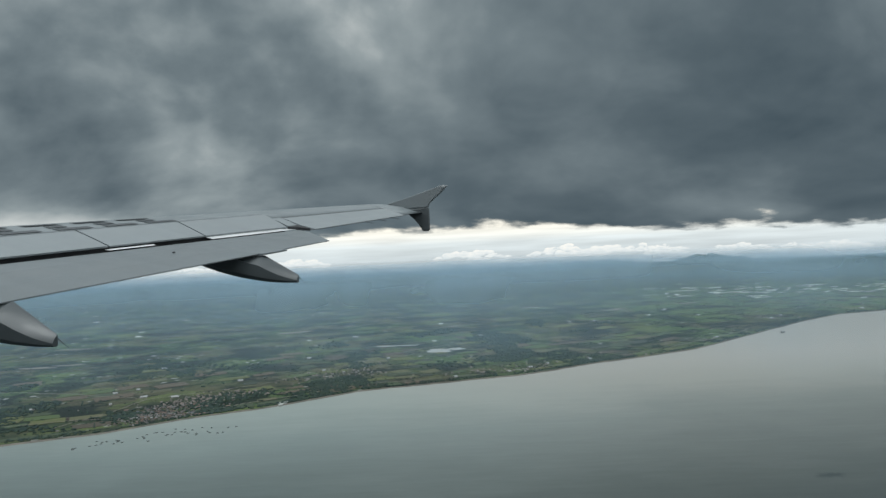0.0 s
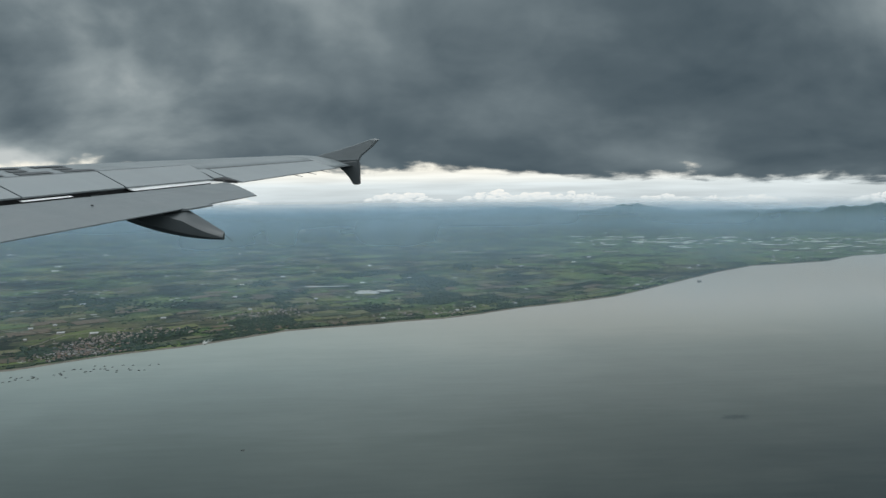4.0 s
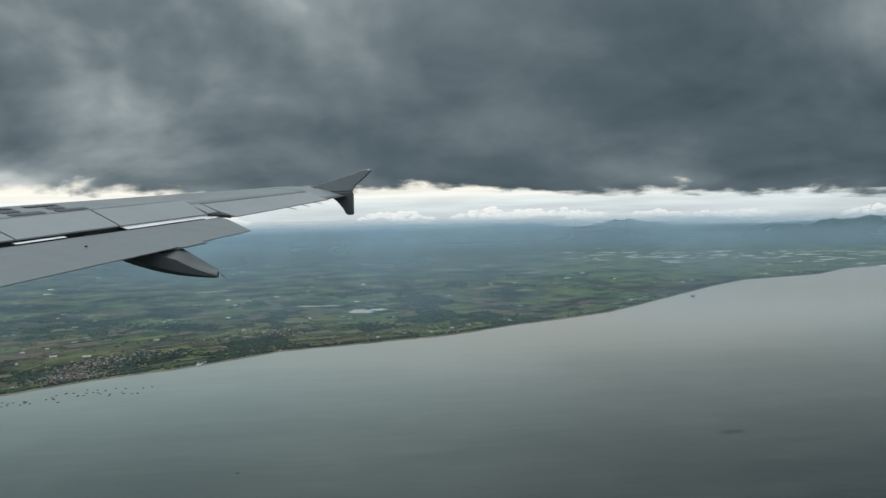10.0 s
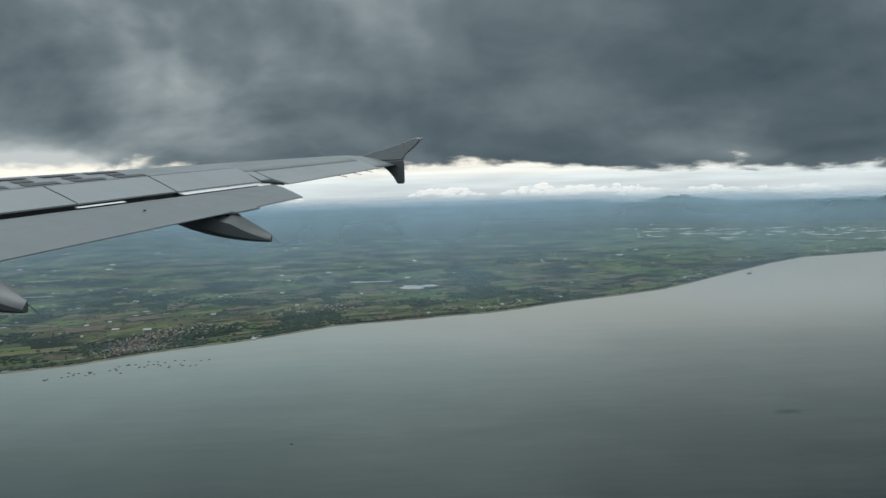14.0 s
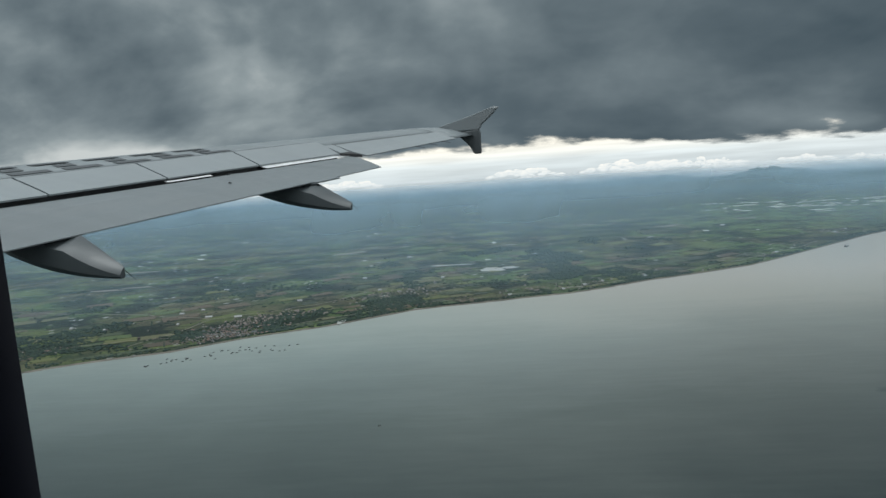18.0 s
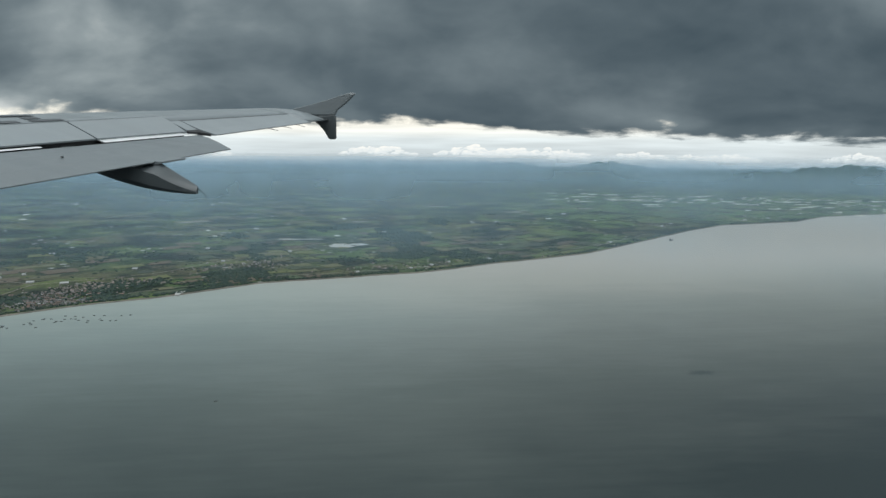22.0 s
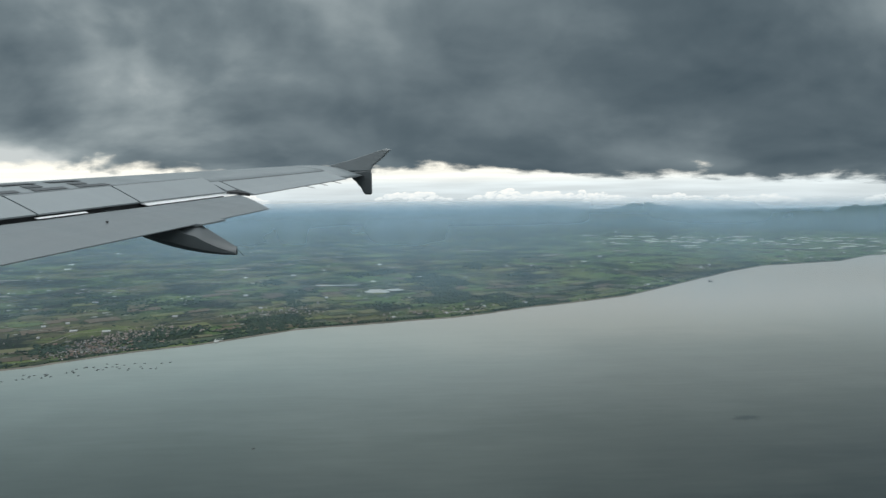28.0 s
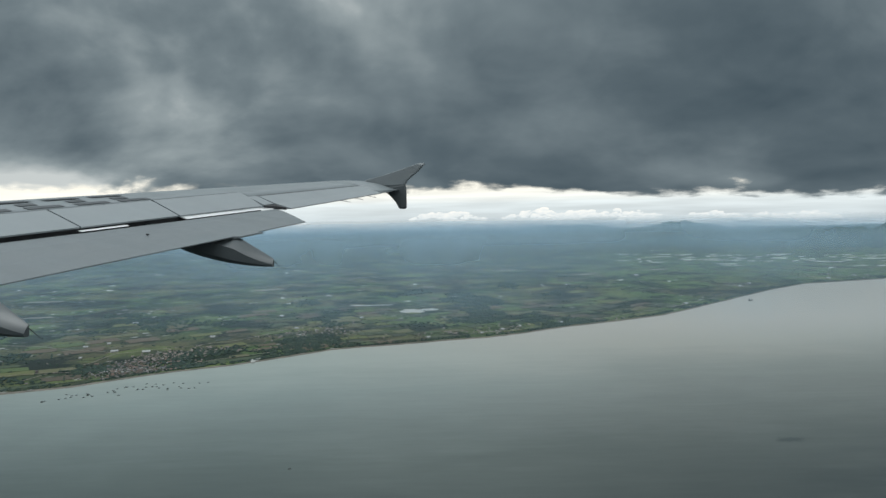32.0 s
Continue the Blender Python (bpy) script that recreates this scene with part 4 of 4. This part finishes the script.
# large sheds
SHEDS = [(-287, 546, 9, 5, 12), (-262, 545, 10, 6, 20), (-318, 560, 9, 2.4, 12), (-306, 575, 7, 2.2, 12), (-386, 527, 6, 4, 0), (-352, 512, 6, 3, -30), (-300, 516, 4, 3, 10), (-232, 596, 11, 3.0, 5),
         (-170, 640, 8, 3, 15), (-150, 618, 6, 3, 100), (6, 622, 9, 4, 28), (22, 632, 6, 3, 30), (-12, 606, 7, 3, 25), (-55, 590, 8, 3, 30), (60, 640, 6, 3, 30), (-120, 690, 8, 3, 10),
         (-200, 720, 10, 4, 5), (-330, 690, 12, 4, 8), (-30, 870, 12, 5, 5), (120, 980, 14, 5, 10), (-180, 900, 14, 5, 0), (240, 1080, 16, 6, 10), (205, 742, 12, 4, 30), (322, 902, 14, 5, 40), (345, 930, 10, 4, 40), (470, 1012, 16, 5, 15), (520, 1040, 12, 5, 15), (610, 1090, 14, 5, 35)]
M_SHED2 = paint("grey_sheet_roof", (0.34, 0.35, 0.35), 0.5, 0.1, scale=0.5)
for k, (x, y, lx, ly, turn) in enumerate(SHEDS):
    grey = k % 3 == 2 and k > 3
    x, y = along(x, y)
    ob = house(lx * (0.5 if k < 2 else 0.34), ly * 0.95, 0.8, 0.6, "large farm shed with a grey sheet-metal roof" if grey else "large farm shed with a white sheet-metal roof", "shed", M_SHEDW, M_SHED2 if grey else M_SHED)
    ob.matrix_basis = pose(x, y, ground_z(x, y), 0, 0, turn)
    tagged(ob, group="farm sheds")


# pale bare patches and flooded plots, thin raised sheets with uneven rims
def patch(name, x, y, rx, ry, material, label, category, seed, lift=0.30):
    n_ = 28
    x, y = along(x, y)
    ring = []
    for k in range(n_):
        a = 2 * math.pi * k / n_
        r = 1 + 0.8 * noise.noise(Vector((math.cos(a) * 1.7 + seed, math.sin(a) * 1.7, seed * 1.7)))
        ring.append(Vector((x + rx * r * math.cos(a), y + ry * r * math.sin(a), ground_z(x, y) + lift)))
    ob = loft(name, [[v - Vector((0, 0, 0.8)) for v in ring], ring], material)
    return tagged(ob, label, category, kind="structure")


patch("sand_pit", -74, 757, 13, 15, M_PALE, "pale bare sand pit among green fields", "sand pit", 1.0)
patch("sand_pit", -55, 764, 8, 8, M_PALE, "pale bare sand pit among green fields", "sand pit", 2.0)
patch("lagoon", -122, 788, 24, 3.2, M_PALE, "long narrow pale lagoon beside a sand pit", "lagoon", 3.3)
patch("river_mouth", -172, 500, 2.4, 9, M_PALE, "pale sandbank at a small river mouth", "sandbank", 4.0)
for x, y, rx, ry, sd in [(-280, 990, 15, 9, 6.1), (-262, 1004, 9, 6, 5.1), (-210, 1040, 8, 5, 7.7), (170, 1130, 14, 8, 8.2), (188, 1142, 9, 5, 1.2), (60, 1240, 18, 9, 9.9), (-475, 738, 16, 5, 5.2), (-450, 752, 14, 4, 4.1), (-520, 900, 18, 6, 2.6),
                        (-60, 1000, 9, 5, 6.6), (300, 1180, 14, 7, 7.1)]:
    patch("bare_field", x, y, rx, ry, M_TRACK, "pale brown bare field", "field", sd)

rows = []
rg = random.Random(3)
for _ in range(150):
    a, d = radians(rg.uniform(13, 38)), 1280 + 420 * rg.random() ** 0.45
    rows.append((d * math.sin(a), d * math.cos(a), 0.35, 3 + 17 * rg.random() ** 2.5, rg.uniform(2, 7), 0.35))
for _ in range(44):
    y = rg.uniform(760, 2100)
    x = rg.uniform(-0.6, 0.4) * y
    if y > coast(x) + 60:
        rows.append((x, y, 0.35, rg.uniform(1.5, 5) * y / 1100, rg.uniform(2, 7) * y / 1100, 0.35))
plot_v = [(math.cos(a) * (1 + 0.3 * math.sin(3 * a + 1)), math.sin(a) * (1 + 0.25 * math.cos(2 * a)), h) for h in (-1, 1) for a in np.linspace(0, 2 * math.pi, 11)[:-1]]
plot_f = [(i, (i + 1) % 10, 10 + (i + 1) % 10, 10 + i) for i in range(10)] + [(10, 10 + i, 10 + i + 1, 10 + i + 1) for i in range(1, 9)]
tri = [(a, b_, c) for a, b_, c, d in plot_f[:10]] + [(a, c, d) for a, b_, c, d in plot_f[:10]] + [(10, 10 + i, 11 + i) for i in range(1, 9)]
tagged(scatter("flooded_plots", (np.array(plot_v), np.array(tri)), rows, M_PADDY, False), "pale flooded plots and greenhouses far inland", "fields", kind="stuff")

# tracks between the fields
for pts in [[(-262, 470), (-250, 500), (-238, 560), (-170, 605), (-110, 700), (-60, 780), (60, 900)], [(-420, 440), (-330, 475), (-250, 492), (-172, 515), (-90, 585), (10, 612), (110, 668), (240, 775), (330, 880)],
            [(-238, 560), (-330, 600), (-480, 650)]]:
    verts, faces = [], []
    P = []
    for (x0, y0), (x1, y1) in zip(pts, pts[1:]):
        for s in np.linspace(0, 1, 14)[:-1]:
            x, y = x0 + (x1 - x0) * s, y0 + (y1 - y0) * s
            P.append((x + 5 * noise.noise(Vector((x / 30, y / 30, 1))), max(y + 5 * noise.noise(Vector((x / 30, y / 30, 5))), coast(x) + 6)))
    for (x, y), (xn, yn) in zip(P, P[1:]):
        d = Vector((xn - x, yn - y, 0)).normalized()
        o = Vector((-d.y, d.x, 0)) * 0.55
        verts += [Vector((x, y, ground_z(x, y) + 0.32)) + o, Vector((x, y, ground_z(x, y) + 0.32)) - o]
    faces = [(2 * i, 2 * i + 1, 2 * i + 3, 2 * i + 2) for i in range(len(verts) // 2 - 1)]
    tagged(link_mesh("road", verts, faces, M_TRACK), "narrow pale gravel road between the fields", "road", kind="structure")

# trees: thousands of small crowns, in woods, along hedges and the shore
m, n, l, b = mat("foliage", (0.05, 0.075, 0.04), 0.85, 0, 0.1)
geo = n.new("ShaderNodeNewGeometry")
c = ramp_node(n, l, geo.outputs["Random Per Island"], [(0.0, (0.036, 0.056, 0.054)), (0.5, (0.045, 0.068, 0.060)), (1.0, (0.060, 0.088, 0.064))])
l.new(c, b.inputs["Base Color"])
M_LEAF = m
rt = random.Random(21)
crowns = []


def crown(x, y, r):
    z = ground_z(x, y)
    crowns.append((x, y, z + r * 0.35, r * rt.uniform(1.2, 2.1), r * rt.uniform(1.2, 2.0), r * rt.uniform(0.55, 0.85)))


for _ in range(90000):
    x, inl = rt.uniform(-560, 620), 5 + 430 * rt.random() ** 1.4
    y = coast(x) + inl
    v = noise.fractal(Vector((x / 70, y / 110, 3.0)), 0.9, 2.1, 4) - (0.5 if x > 180 and inl > 25 else 0)
    if v > 0.34 + 0.3 * (rt.random() - 0.5) * rt.random() or (inl < 14 and rt.random() < 0.4 and noise.noise(Vector((x / 18, 9, 9))) > -0.1):
        crown(x, y, rt.uniform(0.45, 0.85) * (1 + inl / 500))
    if len(crowns) > 17000:
        break
for _ in range(420):
    x, inl = rt.uniform(-560, 500), 12 + 330 * rt.random() ** 1.4
    y = coast(x) + inl
    a = rt.choice((0.45, 0.5, 0.55, 2.05, 2.1)) + rt.uniform(-0.1, 0.1)
    for k in range(rt.randint(5, 16)):
        s = k * 1.4
        px, py = x + math.cos(a) * s, y + math.sin(a) * s
        if py > coast(px) + 4:
            crown(px, py, rt.uniform(0.26, 0.5))
for _ in range(3600):
    x, inl = rt.uniform(-560, 560), 10 + 420 * rt.random() ** 1.3
    if noise.noise(Vector((x / 35, inl / 35, 12.0))) > -0.05:
        crown(x, coast(x) + inl, rt.uniform(0.3, 0.75))
for x, y in spots[::2]:
    px, py = x + rt.uniform(-3, 3), y + rt.uniform(1.2, 3)
    if py > coast(px) + 4:
        crown(px, py, rt.uniform(0.4, 0.7))
for cx, cy, sx, sy, count in [(-208, 474, 10, 7, 260), (-272, 480, 9, 9, 260), (-226, 498, 8, 12, 160), (-330, 442, 20, 6, 170), (-225, 520, 10, 10, 90), (-340, 640, 12, 6, 130), (-300, 700, 30, 10, 150), (-120, 545, 24, 6, 160), (-60, 660, 20, 10, 90)]:
    for _ in range(count):
        x, y = along(rt.gauss(cx, sx), rt.gauss(cy, sy))
        if y > coast(x) + 4:
            crown(x, y, rt.uniform(0.6, 1.1))
tagged(scatter("woodland", ico(1), crowns, M_LEAF), "dark green trees in woods, hedges and along the shore", "trees", kind="stuff")


# outrigger boats moored off the town
def boat():
    root = tagged(new("fishing_boat"), "dark wooden outrigger boat moored off the town", "boat")
    rings = []
    for s in np.linspace(-1, 1, 9):
        w = 0.26 * (1 - abs(s) ** 2.4) + 0.02
        sheer = 0.32 + 0.22 * s * s
        rings.append([(1.35 * s, -w, sheer), (1.35 * s, -w * 0.6, 0.0), (1.35 * s, 0, -0.12 + 0.1 * s * s), (1.35 * s, w * 0.6, 0.0), (1.35 * s, w, sheer)])
    loft("hull", rings, M_BOAT, root)
    link_mesh("cabin", [(-0.4, -0.18, 0.3), (0.35, -0.18, 0.3), (0.35, 0.18, 0.3), (-0.4, 0.18, 0.3), (-0.36, -0.16, 0.68), (0.28, -0.16, 0.66), (0.28, 0.16, 0.66), (-0.36, 0.16, 0.68)],
              [(0, 1, 5, 4), (1, 2, 6, 5), (2, 3, 7, 6), (3, 0, 4, 7), (4, 5, 6, 7)], M_BOAT, root)
    for sgn in (-1, 1):
        loft("outrigger", [[(x, sgn * 0.95 + 0.05 * math.cos(a), 0.06 + 0.05 * math.sin(a)) for a in (0, 1.57, 3.14, 4.71)] for x in (-1.0, -0.5, 0.5, 1.1)], M_BOAT, root)
        loft("crossbeam", [[(sgn * 0.55 + 0.035 * math.cos(a), y, 0.34 - 0.26 * (y / 0.95) ** 2 + 0.035 * math.sin(a)) for a in (0, 1.57, 3.14, 4.71)] for y in (-0.95, -0.4, 0.4, 0.95)], M_BOAT, root)
    return root


first = tagged(boat(), group="boats off the town")
first.scale = (0.55, 0.55, 0.55)
first.matrix_basis = pose(-184, 430, 0.02, 0, 0, 20) @ Matrix.Diagonal((0.55, 0.55, 0.55, 1))
rb = random.Random(8)
for _ in range(44):
    s = rb.random()
    x, y = along(-262 + 78 * s + rb.uniform(-4, 4), 398 + 26 * s + rb.uniform(-6, 12))
    y = min(coast(x) - 7, y)
    copy_thing(first, pose(x, y, 0.02, 0, 0, rb.uniform(0, 60)))

# one boat alone, far out
tagged(copy_thing(first, pose(-62, 299, 0.02, 0, 0, 35)), "small dark outrigger boat alone on open water")

# a small freighter far along the shore
def freighter(x, y, turn):
    root = tagged(new("freighter"), "small dark freighter close to the shore", "ship")
    rings = []
    for s in np.linspace(-1, 1, 9):
        w = 0.8 * (1 - max(0, s) ** 3 * 0.95) * (1 - max(0, -s) ** 6 * 0.3)
        rings.append([(4 * s, -w, 0.9 + 0.3 * s * s), (4 * s, -w * 0.85, -0.2), (4 * s, w * 0.85, -0.2), (4 * s, w, 0.9 + 0.3 * s * s)])
    loft("hull", rings, M_BOAT, root)
    loft("wheelhouse", [[(-3.4, -0.6, z), (-2.2, -0.6, z), (-2.2, 0.6, z), (-3.4, 0.6, z)] for z in (0.9, 1.6, 2.3)], M_SHEDW, root)
    loft("mast", [[(1.5 + 0.06 * math.cos(a), 0.06 * math.sin(a), z) for a in (0, 1.57, 3.14, 4.71)] for z in (0.9, 3.2)], M_BOAT, root)
    root.matrix_basis = pose(x, y, 0.0, 0, 0, turn)


freighter(322, 806, 40)

# fields near the shore: thin plots with their own edges
M_FIELD = rand_mat("field_crop", [(0.0, (0.062, 0.092, 0.050)), (0.14, (0.100, 0.150, 0.050)), (0.28, (0.135, 0.122, 0.066)), (0.40, (0.042, 0.064, 0.046)), (0.52, (0.165, 0.172, 0.062)),
                                 (0.62, (0.155, 0.108, 0.078)), (0.72, (0.072, 0.118, 0.052)), (0.82, (0.105, 0.080, 0.062)), (0.90, (0.170, 0.160, 0.085))], 0.95, (0.62, 0.69, 0.64))
fr = random.Random(31)
made = 0
for band in range(14):
    d0 = 9 + 11.5 * band + 0.35 * band * band
    x = -520 + fr.uniform(0, 10)
    while x < 250 and made < 290:
        w = fr.uniform(9, 24)
        dep = fr.uniform(7, 12) + 0.5 * band
        if fr.random() < 0.50 and not (-235 < x < -165 and band < 7):
            verts, faces = [], []
            sk = fr.uniform(-3, 3)
            for a in range(4):
                for b_ in range(4):
                    px = x + w * a / 3 - 0.5 * (d0 + dep * b_ / 3) + sk * b_ / 3
                    py = coast(x + w * a / 3) + d0 + dep * b_ / 3 - (0.0 if 0 < a < 3 else 0.4)
                    px += 0.16 * w * noise.noise(Vector((px / 11, py / 11, 4.0)))
                    py += 0.32 * dep * noise.noise(Vector((px / 9, py / 9, 8.0)))
                    verts.append((px, py, ground_z(px, py) + 0.22))
            if min(v[1] - coast(v[0]) for v in verts) > 5:
                faces = [(4 * a + b_, 4 * a + b_ + 1, 4 * a + b_ + 5, 4 * a + b_ + 4) for a in range(3) for b_ in range(3)]
                n0 = len(verts)
                verts += [(v[0], v[1], v[2] - 0.5) for v in verts]
                rim = [0, 4, 8, 12, 13, 14, 15, 11, 7, 3, 2, 1]
                faces += [(i, j, j + n0, i + n0) for i, j in zip(rim, rim[1:] + rim[:1])]
                link_mesh("field", verts, faces, M_FIELD, ground)
                made += 1
        x += w + fr.uniform(1.0, 3.5)
